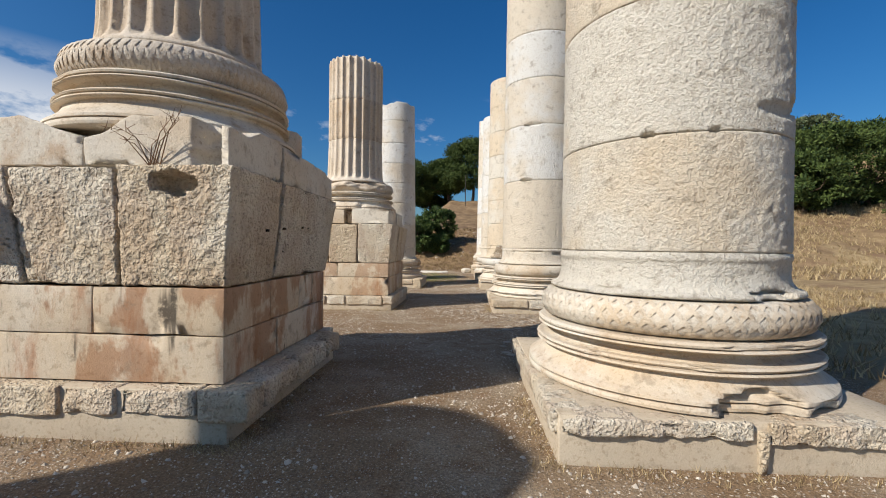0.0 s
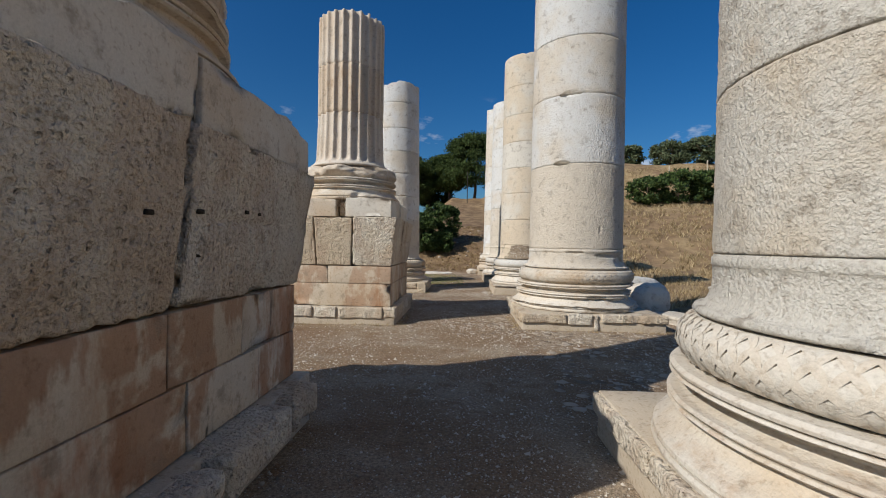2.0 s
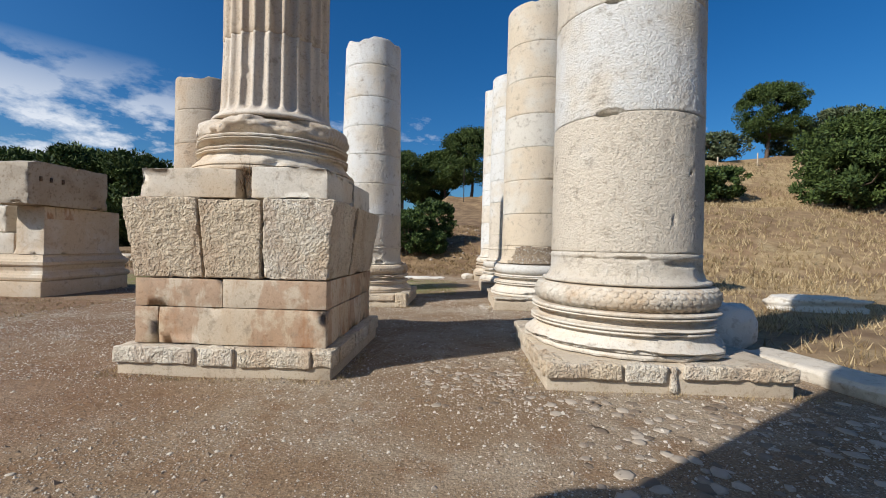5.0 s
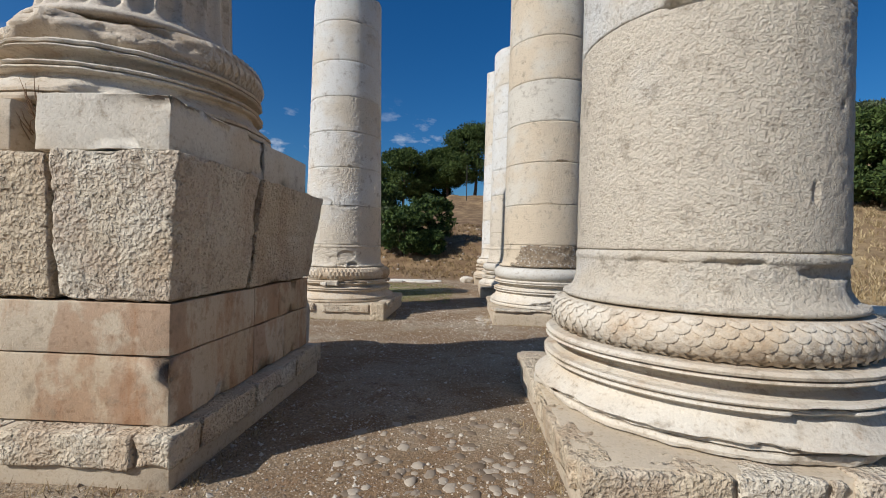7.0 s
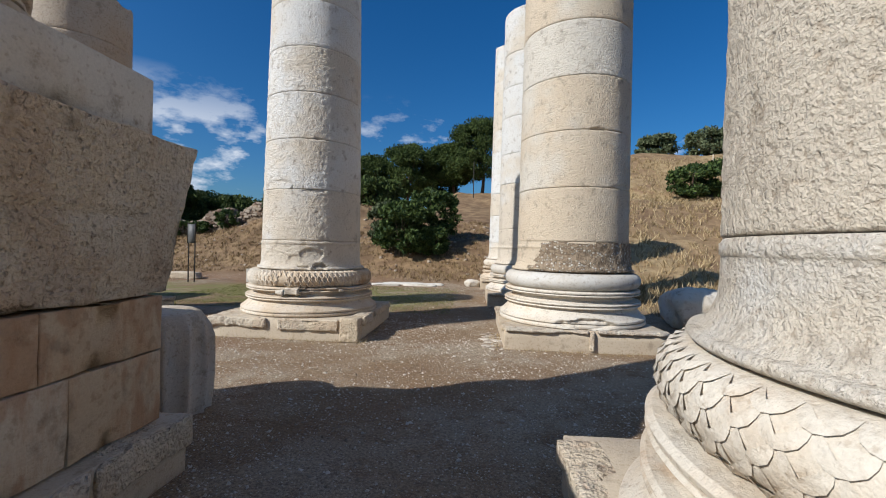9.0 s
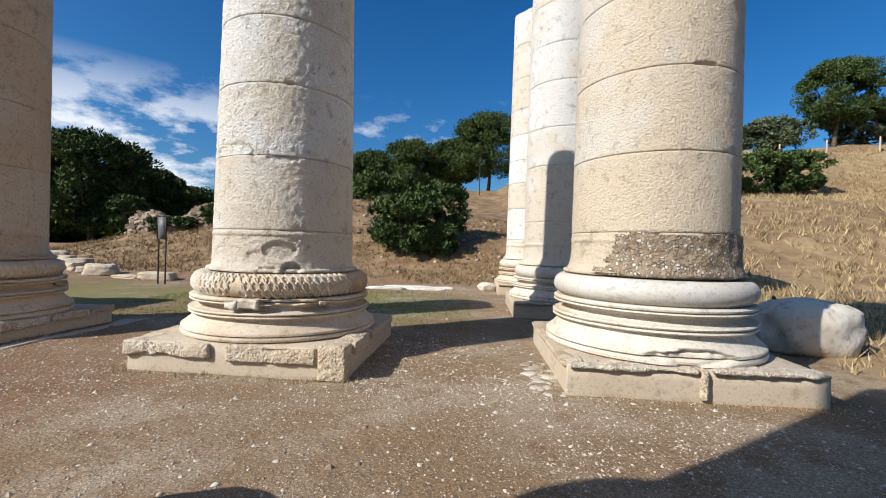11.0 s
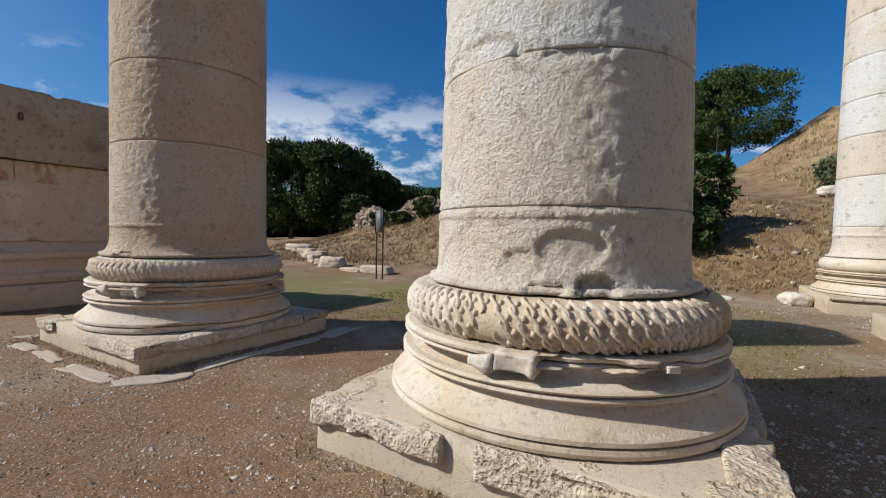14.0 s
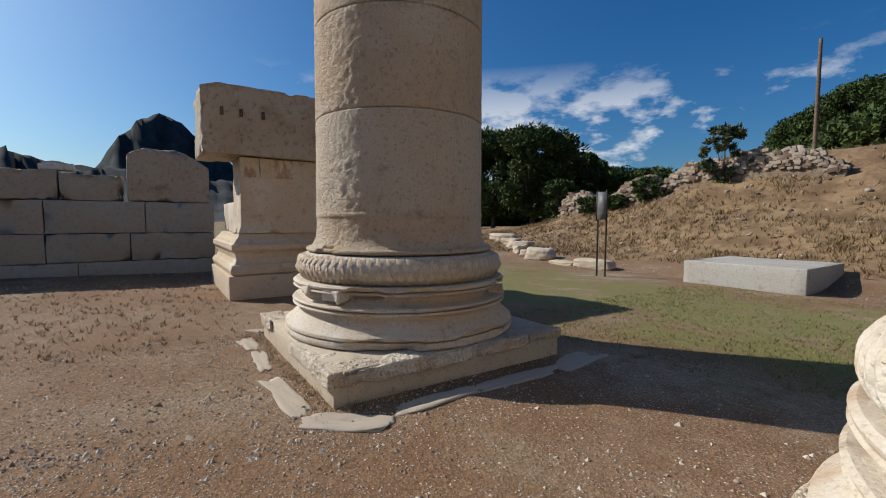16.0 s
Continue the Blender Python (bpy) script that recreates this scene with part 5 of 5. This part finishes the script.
# ---- trees and shrubs ----
def leaves(centres, radii, per, size, seed, flat=1.0, long=2.8):
    """Many small leaf blades in clumps, as one mesh."""
    rng = np.random.default_rng(seed)
    c = np.repeat(np.asarray(centres, float), per, axis=0)
    r = np.repeat(np.asarray(radii, float), per)
    d = rng.normal(size=(len(c), 3))
    d /= np.linalg.norm(d, axis=1, keepdims=True)
    p = c + d * (r * rng.random(len(c)) ** 0.4)[:, None] * np.array([1, 1, flat])
    a = d + rng.normal(size=d.shape) * 0.7 + np.array([0, 0, 0.35])
    a /= np.linalg.norm(a, axis=1, keepdims=True)
    b = np.cross(a, rng.normal(size=d.shape))
    b /= np.linalg.norm(b, axis=1, keepdims=True) + 1e-9
    s = size * rng.uniform(0.6, 1.3, len(c))[:, None]
    q = np.stack([p - a * s * 0.5 * long, p + b * s * 0.5, p + a * s * 0.5 * long, p - b * s * 0.5], 1).reshape(-1, 3)
    k = np.arange(len(c)) * 4
    return q, np.stack([k, k + 1, k + 2, k + 3], 1).tolist()


def tube(points, radii, sides=7):
    pts = [Vector(p) for p in points]
    verts, faces = [], []
    for i, p in enumerate(pts):
        way = (pts[min(i + 1, len(pts) - 1)] - pts[max(i - 1, 0)]).normalized()
        u = way.orthogonal().normalized()
        w = way.cross(u)
        for k in range(sides):
            a = 2 * math.pi * k / sides
            verts.append(tuple(p + (u * math.cos(a) + w * math.sin(a)) * radii[i]))
    for i in range(len(pts) - 1):
        for k in range(sides):
            j = (k + 1) % sides
            faces.append([i * sides + k, i * sides + j, (i + 1) * sides + j, (i + 1) * sides + k])
    faces.append([(len(pts) - 1) * sides + k for k in range(sides)])
    return np.array(verts), faces


def tree(at, height, crown_r, crown_h, seed, label, mat=None, name="pine_tree", category="tree", clumps=90, per=70, leaf=0.2, trunk_r=0.22, lift=1.0, group="", lean=0.0, low=0.0):
    """A tapered trunk with limbs and a crown of leaf clumps; crown_h: how far the crown reaches down; low: how full its underside is."""
    rng = np.random.default_rng(seed)
    x, y = at
    z = gz(x, y)
    ob = thing(name, (x, y, z), label, category, group)
    base = height - crown_h
    bend = [(0, 0), (0.15 * rng.normal(), 0.15 * rng.normal()), (lean * 0.6, 0.2 * rng.normal()), (lean, 0)]
    trunk = [(x + bend[0][0], y, z - 0.3), (x + bend[1][0], y + bend[1][1], z + base * 0.5), (x + bend[2][0], y + bend[2][1], z + base + crown_h * 0.25), (x + bend[3][0], y, z + base + crown_h * 0.75)]
    pieces = [tube(trunk, [trunk_r * 1.25, trunk_r, trunk_r * 0.75, trunk_r * 0.3], 9)]
    centres, radii = [], []
    for k in range(clumps):
        a = rng.uniform(0, 2 * math.pi)
        q = math.sqrt(rng.random()) * 0.92
        dome = math.sqrt(max(0.0, 1 - q * q))
        u = rng.uniform(-low, 1) if rng.random() < 0.45 else (0.95 if rng.random() < 0.7 else -low * 0.9)
        zz = base + crown_h * (0.46 + 0.46 * dome * u)
        wob = 1 + 0.16 * math.sin(3 * a + seed) + 0.1 * math.sin(5 * a + 2 * seed)
        centres.append((x + lean + crown_r * q * wob * math.cos(a), y + crown_r * q * wob * math.sin(a), z + zz))
        radii.append(crown_r * rng.uniform(0.15, 0.28))
    for k in range(0, clumps, max(1, clumps // 12)):
        c = centres[k]
        s = trunk[2]
        mid = tuple((s[i] * 0.5 + c[i] * 0.5) - (0.15 * crown_h if i == 2 else 0) for i in range(3))
        pieces.append(tube([s, mid, c], [trunk_r * 0.4, trunk_r * 0.26, trunk_r * 0.08], 5))
    mk("trunk", join(*pieces), mat_bark, ob)
    mk("crown", leaves(centres, radii, per, leaf, seed + 5, 0.8), mat or mat_pine, ob, smooth=False)
    return ob


LEFT = "row of umbrella pines"
for k, (az, d, h, r) in enumerate(((-54, 50, 9.6, 4.2), (-49.3, 47, 10.2, 4.3), (-44.6, 44, 9.9, 3.9), (-40.8, 52, 9.0, 3.5), (-38.3, 57, 8.3, 3.4), (-36.4, 66, 8.2, 3.4))):
    tree((-1.3 + d * math.sin(radians(az)), 14 + d * math.cos(radians(az))), h, r, h * 0.86, 600 + k, "dark green umbrella pine with dense broad crown", group=LEFT, clumps=130, per=170, leaf=0.15, low=1.0)
for k, (az, d, h, r) in enumerate(((-34, 62, 7.5, 4.0), (-30.5, 60, 7.0, 3.8), (-27.5, 66, 7.2, 3.8))):
    tree((-1.3 + d * math.sin(radians(az)), 14 + d * math.cos(radians(az))), h, r, h * 0.75, 620 + k, "low umbrella pine behind the rubble wall", clumps=80, per=70, leaf=0.2, low=0.8, group=LEFT)
tree((-27.0, 43.0), 3.9, 1.35, 3.6, 640, "small bright green young pine at the bank", mat_shrub, clumps=70, per=60, leaf=0.13, trunk_r=0.09, low=1.0)
for k, (x, y, h, r, ch, lean, low) in enumerate(((0.9, 68, 10.0, 5.0, 8.2, 0.4, 0.95), (-3.2, 70, 8.0, 3.6, 6.4, 0, 0.8), (-9.3, 69, 11.0, 3.9, 8.5, 0, 0.8), (-15.0, 70, 10.8, 4.2, 8.8, 0, 0.9), (-19.5, 72, 10.5, 4.0, 8.5, 0, 0.9), (-6.4, 75, 8.0, 3.2, 6.0, 0, 0.9))):
    tree((x, y), h, r, ch, 650 + k, "umbrella pine with rounded crown on the ridge", clumps=150, per=240, leaf=0.115, lean=lean, low=low, group="pines on the ridge")
tree((42.6, 67.9), 10.7, 4.3, 8.4, 670, "lone umbrella pine with flat-topped crown on the dry hill", clumps=150, per=260, leaf=0.115, lean=0.6, low=0.9)
for k, (x, y, h, r) in enumerate(((36.5, 69, 4.2, 3.6), (31.5, 70, 3.6, 3.2), (47.5, 70, 4.4, 3.6), (52.5, 68, 6.0, 4.0), (25.5, 72, 3.6, 2.6))):
    tree((x, y), h, r, h * 0.92, 680 + k, "grey-green scrubby tree on the ridge", mat_olive, "scrub_tree", clumps=80, per=60, leaf=0.2, low=1.0, group="scrub on the ridge")
for k, (x, y, h, r) in enumerate(((36.0, 45.5, 8.6, 5.0), (42.5, 47.5, 9.2, 5.0), (33.5, 44.0, 6.2, 3.4))):
    tree((x, y), h, r, h * 0.95, 690 + k, "large dark evergreen tree branching from the ground", mat_pine, "evergreen_tree", clumps=150, per=130, leaf=0.14, low=1.0)
tree((39.5, 38.5), 2.4, 2.6, 2.3, 697, "low green shrub on the dry slope", mat_shrub, "shrub", "shrub", clumps=60, per=60, leaf=0.14, trunk_r=0.06, low=1.0)
for k, (x, y, h, r) in enumerate(((23.2, 50.5, 4.0, 2.6), (27.0, 51.5, 3.6, 2.2), (19.8, 50.5, 3.2, 2.0))):
    tree((x, y), h, r, h * 0.95, 700 + k, "leafy green bush at the terrace edge", mat_shrub, "bush", "bush", clumps=70, per=80, leaf=0.14, trunk_r=0.07, low=1.0)
for k, (x, y, h, r, m_) in enumerate(((-3.7, 32.3, 2.9, 1.5, mat_shrub), (-2.4, 33.8, 3.2, 1.4, mat_shrub), (-4.6, 33.6, 2.6, 1.2, mat_olive), (-2.2, 32.4, 1.5, 0.9, mat_shrub))):
    tree((x, y), h, r, h * 0.96, 710 + k, "dense green bush growing on the dry bank", m_, "bush", "bush", clumps=90, per=110, leaf=0.085, trunk_r=0.05, low=1.0)
tree((4.5, 41.5), 1.8, 1.5, 1.75, 720, "grey-green shrub on the bank", mat_olive, "shrub", "shrub", clumps=50, per=60, leaf=0.1, trunk_r=0.04, low=1.0)
for k, (x, y, h, r) in enumerate(((-12.3, 36.2, 2.6, 0.9), (-15.6, 36.4, 1.2, 0.8), (-19.0, 36.7, 0.9, 0.9), (-17.4, 36.5, 0.7, 0.7))):
    tree((x, y), h, r, h * 0.95, 730 + k, "thin green bush growing out of the rubble wall", mat_shrub if k else mat_olive, "bush", "bush", clumps=34, per=60, leaf=0.09, trunk_r=0.04, low=1.0)
for k, (x, y, h, r) in enumerate(((-10.5, 54, 3.8, 3.2), (-14.5, 57, 4.0, 3.4))):
    tree((x, y), h, r, h * 0.95, 740 + k, "broad green tree behind the bank's crest", mat_pine, "broadleaf_tree", clumps=90, per=80, leaf=0.17, low=1.0)
for k in range(9):
    az, d = -60 + 3.1 * k, 68 + 5 * (k % 3)
    tree((-1.3 + d * math.sin(radians(az)), 14 + d * math.cos(radians(az))), 6.0 + (k * 7 % 3) * 0.5, 5.0, 5.8 + (k * 7 % 3) * 0.5, 770 + k, "dark dense pine far behind the temple floor", clumps=90, per=70, leaf=0.34, low=1.0, group=LEFT)
tree((5.2, 20.3), 0.9, 0.45, 0.85, 760, "small bright green weed beside a plinth", mat_shrub, "weed", "plant", clumps=14, per=30, leaf=0.06, trunk_r=0.012, low=1.0)


# ---- the far mountain ----
def ridge(points, dist, seed, name, label):
    """A crag seen far away: a ridge line by bearing and height, with slopes falling to the plain."""
    az = np.radians(np.linspace(points[0][0], points[-1][0], 160))
    hs = np.interp(np.degrees(az), [p[0] for p in points], [p[1] for p in points])
    hs = hs * (1 + 0.16 * fbm(np.stack([np.degrees(az) * 0.6, 0 * az, 0 * az], 1), 1.0, 5, seed))
    verts, faces = [], []
    rows = ((1.35, 0.0), (1.1, 0.75), (1.0, 1.0), (0.985, 0.9), (0.96, 0.72), (0.93, 0.6), (0.9, 0.45), (0.86, 0.36), (0.8, 0.24), (0.72, 0.12), (0.6, 0.0))
    for f_, h_ in rows:
        d = dist * f_ * (1 + 0.05 * fbm(np.stack([np.degrees(az) * 0.4, 0 * az + f_ * 9, 0 * az], 1), 1.0, 4, seed + 3))
        rag = 1 + 0.45 * fbm(np.stack([np.degrees(az) * 1.5, 0 * az + f_ * 5, 0 * az], 1), 1.0, 4, seed + 5) * (1 if h_ not in (0.0, 1.0) else 0)
        for a, dd, h, g_ in zip(az, d, hs, rag):
            verts.append((-4 + dd * math.sin(a), 16 + dd * math.cos(a), -1 + h * h_ * g_))
    n = len(az)
    for i in range(len(rows) - 1):
        for j in range(n - 1):
            faces.append([i * n + j, i * n + j + 1, (i + 1) * n + j + 1, (i + 1) * n + j])
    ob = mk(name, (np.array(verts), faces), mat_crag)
    return tagged(ob, label, "mountain", kind="structure")


def high(deg_el, d):
    return d * math.tan(radians(deg_el))


ridge([(-150, 20), (-125, high(4, 900)), (-110, high(6, 900)), (-103, high(6.8, 900)), (-99, high(6.2, 900)), (-95, high(5.4, 900)), (-92.8, high(9, 900)), (-90.8, high(11.3, 900)), (-88.5, high(11.2, 900)), (-86, high(9.2, 900)), (-82, high(6.6, 900)), (-76, high(4.6, 900)), (-66, 20)], 900, 81, "backdrop_crag", "dark rocky mountain with a steep summit, toned blue-grey for distance")
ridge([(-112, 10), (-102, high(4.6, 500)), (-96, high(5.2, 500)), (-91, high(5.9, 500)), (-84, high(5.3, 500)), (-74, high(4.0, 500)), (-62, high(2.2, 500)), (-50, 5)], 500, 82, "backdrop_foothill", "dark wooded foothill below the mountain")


# ---- pebbles, cobbles, dry grass ----
def stones(count, xs, ys, size, seed, flat=0.45, keep=None, sink=0.35):
    rng = np.random.default_rng(seed)
    x, y = rng.uniform(*xs, count), rng.uniform(*ys, count)
    if keep is not None:
        ok = keep(x, y, rng.random(count))
        x, y = x[ok], y[ok]
    n = len(x)
    s = size[0] * np.exp(rng.normal(0, 0.45, n)) if len(size) == 1 else rng.uniform(size[0], size[1], n)
    z = ground_z(x, y)
    ang = np.linspace(0, 2 * math.pi, 6, endpoint=False)
    rings = ((0.75, -1.0), (1.0, -0.1), (0.62, 0.8))
    base = np.array([(r * math.cos(a), r * math.sin(a), h) for r, h in rings for a in ang] + [(0, 0, 0.95)])
    p = np.repeat(base[None], n, 0) * (1 + rng.normal(0, 0.16, (n, 19, 1)))
    p[:, :, 0] *= rng.uniform(0.8, 1.5, n)[:, None]
    p[:, :, 2] *= flat * rng.uniform(0.5, 1.1, n)[:, None]
    t = rng.uniform(0, 2 * math.pi, n)[:, None]
    q = np.stack([p[:, :, 0] * np.cos(t) - p[:, :, 1] * np.sin(t), p[:, :, 0] * np.sin(t) + p[:, :, 1] * np.cos(t), p[:, :, 2]], 2) * (s * 0.5)[:, None, None]
    q += np.stack([x, y, z + s * 0.5 * flat * (0.5 - sink)], 1)[:, None, :]
    fb = [[i, (i + 1) % 6, 6 + (i + 1) % 6, 6 + i] for i in range(6)] + [[6 + i, 6 + (i + 1) % 6, 12 + (i + 1) % 6, 12 + i] for i in range(6)] + [[12 + i, 12 + (i + 1) % 6, 18] for i in range(6)]
    faces = [[k * 19 + v_ for v_ in f_] for k in range(n) for f_ in fb]
    return q.reshape(-1, 3), faces


def chips(count, xs, ys, size, seed, keep):
    """Tiny angular gravel, four faces a piece."""
    rng = np.random.default_rng(seed)
    x, y = rng.uniform(*xs, count), rng.uniform(*ys, count)
    ok = keep(x, y, rng.random(count))
    x, y = x[ok], y[ok]
    n = len(x)
    s = size * np.exp(rng.normal(0, 0.38, n))
    z = ground_z(x, y) - 0.003
    a = rng.uniform(0, 2 * math.pi, n)[:, None] + np.array([0, 1.7, 3.1, 4.6])[None]
    r = s[:, None] * rng.uniform(0.5, 1.0, (n, 4))
    v = np.zeros((n, 5, 3))
    v[:, :4, 0], v[:, :4, 1], v[:, :4, 2] = x[:, None] + r * np.cos(a), y[:, None] + r * np.sin(a), z[:, None]
    v[:, 4] = np.stack([x + rng.normal(0, 0.3, n) * s, y + rng.normal(0, 0.3, n) * s, z + s * rng.uniform(0.4, 0.9, n)], 1)
    k = (np.arange(n) * 5)[:, None, None]
    f = k + np.array([[0, 1, 4], [1, 2, 4], [2, 3, 4], [3, 0, 4]])[None]
    return v.reshape(-1, 3), f.reshape(-1, 3).tolist()


def patchy(x, y, u, seed=2, low=0.0):
    p = np.stack([x, y, 0 * x], 1)
    return u < np.clip(0.45 + 0.8 * fbm(p, 0.7, 3, seed), low, 1)


def on_path(x, y, u):
    clear = np.ones(len(x), bool)
    for cx, cy, h in ((2.0, 4.4, 1.3), (2.03, 11.68, 1.33), (-3.15, 18.6, 1.28), (1.93, 18.57, 1.3), (-8.42, 18.7, 1.28), (-3.12, 4.48, 1.3), (-3.12, 11.68, 1.3)):
        clear &= ~((np.abs(x - cx) < h) & (np.abs(y - cy) < h))
    return clear & patchy(x, y, u, 2, 0.15)


tagged(mk("gravel", chips(190000, (-4.6, 3.8), (1.6, 19.5), 0.0115, 801, on_path), mat_pebble, smooth=False), "fine pale gravel scattered over the path", "gravel", kind="stuff")
tagged(mk("side_gravel", chips(60000, (-10, -4.6), (10, 19), 0.012, 807, on_path), mat_pebble, smooth=False), "sparse pale gravel on brown earth", "gravel", kind="stuff")
tagged(mk("pebbles", stones(2800, (-5, 4.2), (1.2, 20), (0.018, 0.05), 802, 0.5, on_path), mat_pebble), "loose pale pebbles on the path", "pebbles", kind="stuff")
tagged(mk("far_gravel", chips(26000, (-14, 4), (19, 29), 0.018, 803, lambda x, y, u: on_path(x, y, u) & ((x > -1.5) | (y < 20.5) | (y > 27.5))), mat_pebble, smooth=False), "scattered pale gravel on the temple floor", "gravel", kind="stuff")
tagged(mk("cobbles", stones(360, (-0.9, 0.62), (9.6, 11.9), (0.05, 0.125), 804, 0.28, lambda x, y, u: (u < 0.95 - 0.9 * np.abs(y - 10.7) / 1.2), 0.75), mat_cobble), "half-buried rounded cobbles across the path", "cobbles", kind="stuff")
tagged(mk("paving_chips", stones(620, (0.6, 4.4), (6.0, 10.2), (0.05, 0.15), 805, 0.14, lambda x, y, u: u < 0.75), mat_cobble), "flat pale paving chips set in the earth", "paving", kind="stuff")
tagged(mk("bank_stones", stones(700, (-22, 3), (30, 38), (0.07, 0.22), 806, 0.7, lambda x, y, u: patchy(x, y, u, 5)), mat_rubble), "stones strewn over the dry bank", "stones", kind="stuff")
tagged(mk("edging_chips", stones(60, (0.3, 0.6), (17.2, 18.6), (0.06, 0.2), 821, 0.12), mat_pebble), "flat pale chips along a plinth", "stones", kind="stuff")


def blades(count, xs, ys, tall, seed, keep=None, wide=0.012):
    rng = np.random.default_rng(seed)
    x, y = rng.uniform(*xs, count), rng.uniform(*ys, count)
    if keep is not None:
        ok = keep(x, y, rng.random(count))
        x, y = x[ok], y[ok]
    # tufts: several blades from one root
    x, y = np.repeat(x, 5), np.repeat(y, 5)
    n = len(x)
    x, y = x + rng.normal(0, tall * 0.22, n), y + rng.normal(0, tall * 0.22, n)
    z = ground_z(x, y) - 0.02
    h = tall * rng.uniform(0.5, 1.3, n)
    a = rng.uniform(0, 2 * math.pi, n)
    lean = rng.normal(0, 0.45, (n, 2)) * h[:, None]
    w = wide * rng.uniform(0.7, 1.5, n)
    dx, dy = np.cos(a) * w, np.sin(a) * w
    v = np.stack([np.stack([x - dx, y - dy, z], 1), np.stack([x + dx, y + dy, z], 1), np.stack([x + lean[:, 0], y + lean[:, 1], z + h], 1)], 1).reshape(-1, 3)
    k = np.arange(n) * 3
    return v, np.stack([k, k + 1, k + 2], 1).tolist()


dry = lambda x, y, u: patchy(x, y, u, 12, 0.08)
tagged(mk("dry_grass_near", blades(9000, (4.6, 16), (3, 30), 0.2, 901, lambda x, y, u: dry(x, y, u) & (x > 4.6 + 0.5 * u)), mat_straw, smooth=False), "dry straw-coloured grass east of the columns", "grass", kind="stuff")
tagged(mk("dry_grass_hill", blades(26000, (3, 60), (24, 66), 0.34, 902, dry, 0.03), mat_straw, smooth=False), "dry golden grass over the hillside", "grass", kind="stuff")
tagged(mk("dry_grass_bank", blades(15000, (-26, 4), (29.3, 39), 0.17, 903, dry, 0.014), mat_weed, smooth=False), "dry brown grass and weeds on the bank", "grass", kind="stuff")


def skirt(x, y, u):
    ok = np.zeros(len(x), bool)
    for cx, cy, h in ((2.0, 4.4, 1.34), (2.03, 11.68, 1.38), (-3.15, 18.6, 1.33), (1.93, 18.57, 1.35), (-8.42, 18.7, 1.33), (-3.12, 4.48, 1.34), (-3.12, 11.68, 1.36)):
        d = np.maximum(np.abs(x - cx), np.abs(y - cy)) - h
        ok |= (d > 0) & (d < 0.03 + 0.22 * u) & (y < cy)
    return ok & (u < 0.8)


tagged(mk("straw_litter", blades(90000, (-10, 3.6), (2.7, 19), 0.07, 904, skirt, 0.004), mat_straw, smooth=False), "thin straw litter along the plinths", "grass", kind="stuff")
tagged(mk("straw_patch", blades(2600, (-19, -9.5), (12, 17.4), 0.07, 905, lambda x, y, u: patchy(x, y, u, 21), 0.008), mat_straw, smooth=False), "dry flattened grass before the grey wall", "grass", kind="stuff")

# dry stalks on the pedestal's ledge
stalk = thing("dry_plant", (-2.5, 3.27, 2.12), "leafless brown dry plant rooted on the pedestal ledge", "plant")
rng = np.random.default_rng(77)
twigs = []
for k in range(9):
    tip = np.array([-2.5 + rng.uniform(-0.42, 0.34), 3.24 + rng.uniform(-0.12, 0.05), 2.12 + rng.uniform(0.18, 0.42)])
    root = np.array([-2.5 + rng.uniform(-0.05, 0.05), 3.28, 2.11])
    mid = (root + tip) / 2 + np.array([0, -0.02, 0.06])
    twigs.append(tube([root, mid, tip], [0.005, 0.0035, 0.0015], 5))
    for j in range(4):
        s = rng.uniform(0.4, 0.95)
        b = mid * (1 - s) + tip * s
        e = b + rng.normal(0, 0.05, 3) + np.array([0, 0, 0.03])
        twigs.append(tube([b, (b + e) / 2, e], [0.003, 0.002, 0.001], 4))
mk("twigs", join(*twigs), mat_dry_twig, stalk)

# a dry weed in the broken gap of the other pedestal's cap
weed = thing("dry_weed", (-2.97, 10.62, 2.33), "orange-brown dry weed growing in a broken cap stone", "plant")
twigs = []
for k in range(16):
    root = np.array([-2.97 + rng.uniform(-0.06, 0.06), 10.60, 2.05 + rng.uniform(0.0, 0.25)])
    tip = root + np.array([rng.uniform(-0.12, 0.12), rng.uniform(-0.12, 0.0), rng.uniform(0.08, 0.28)])
    twigs.append(tube([root, (root + tip) / 2 + np.array([0, -0.02, 0.01]), tip], [0.004, 0.003, 0.001], 4))
mk("stalks", join(*twigs), mat_dry_twig, weed)

tagged(mk("lawn", blades(16000, (-9, -0.5), (20.6, 27), 0.05, 906, lambda x, y, u: patchy(x, y, u, 31), 0.006), mat_lawn, smooth=False), "thin patchy green and yellow lawn behind the columns", "grass", kind="stuff")
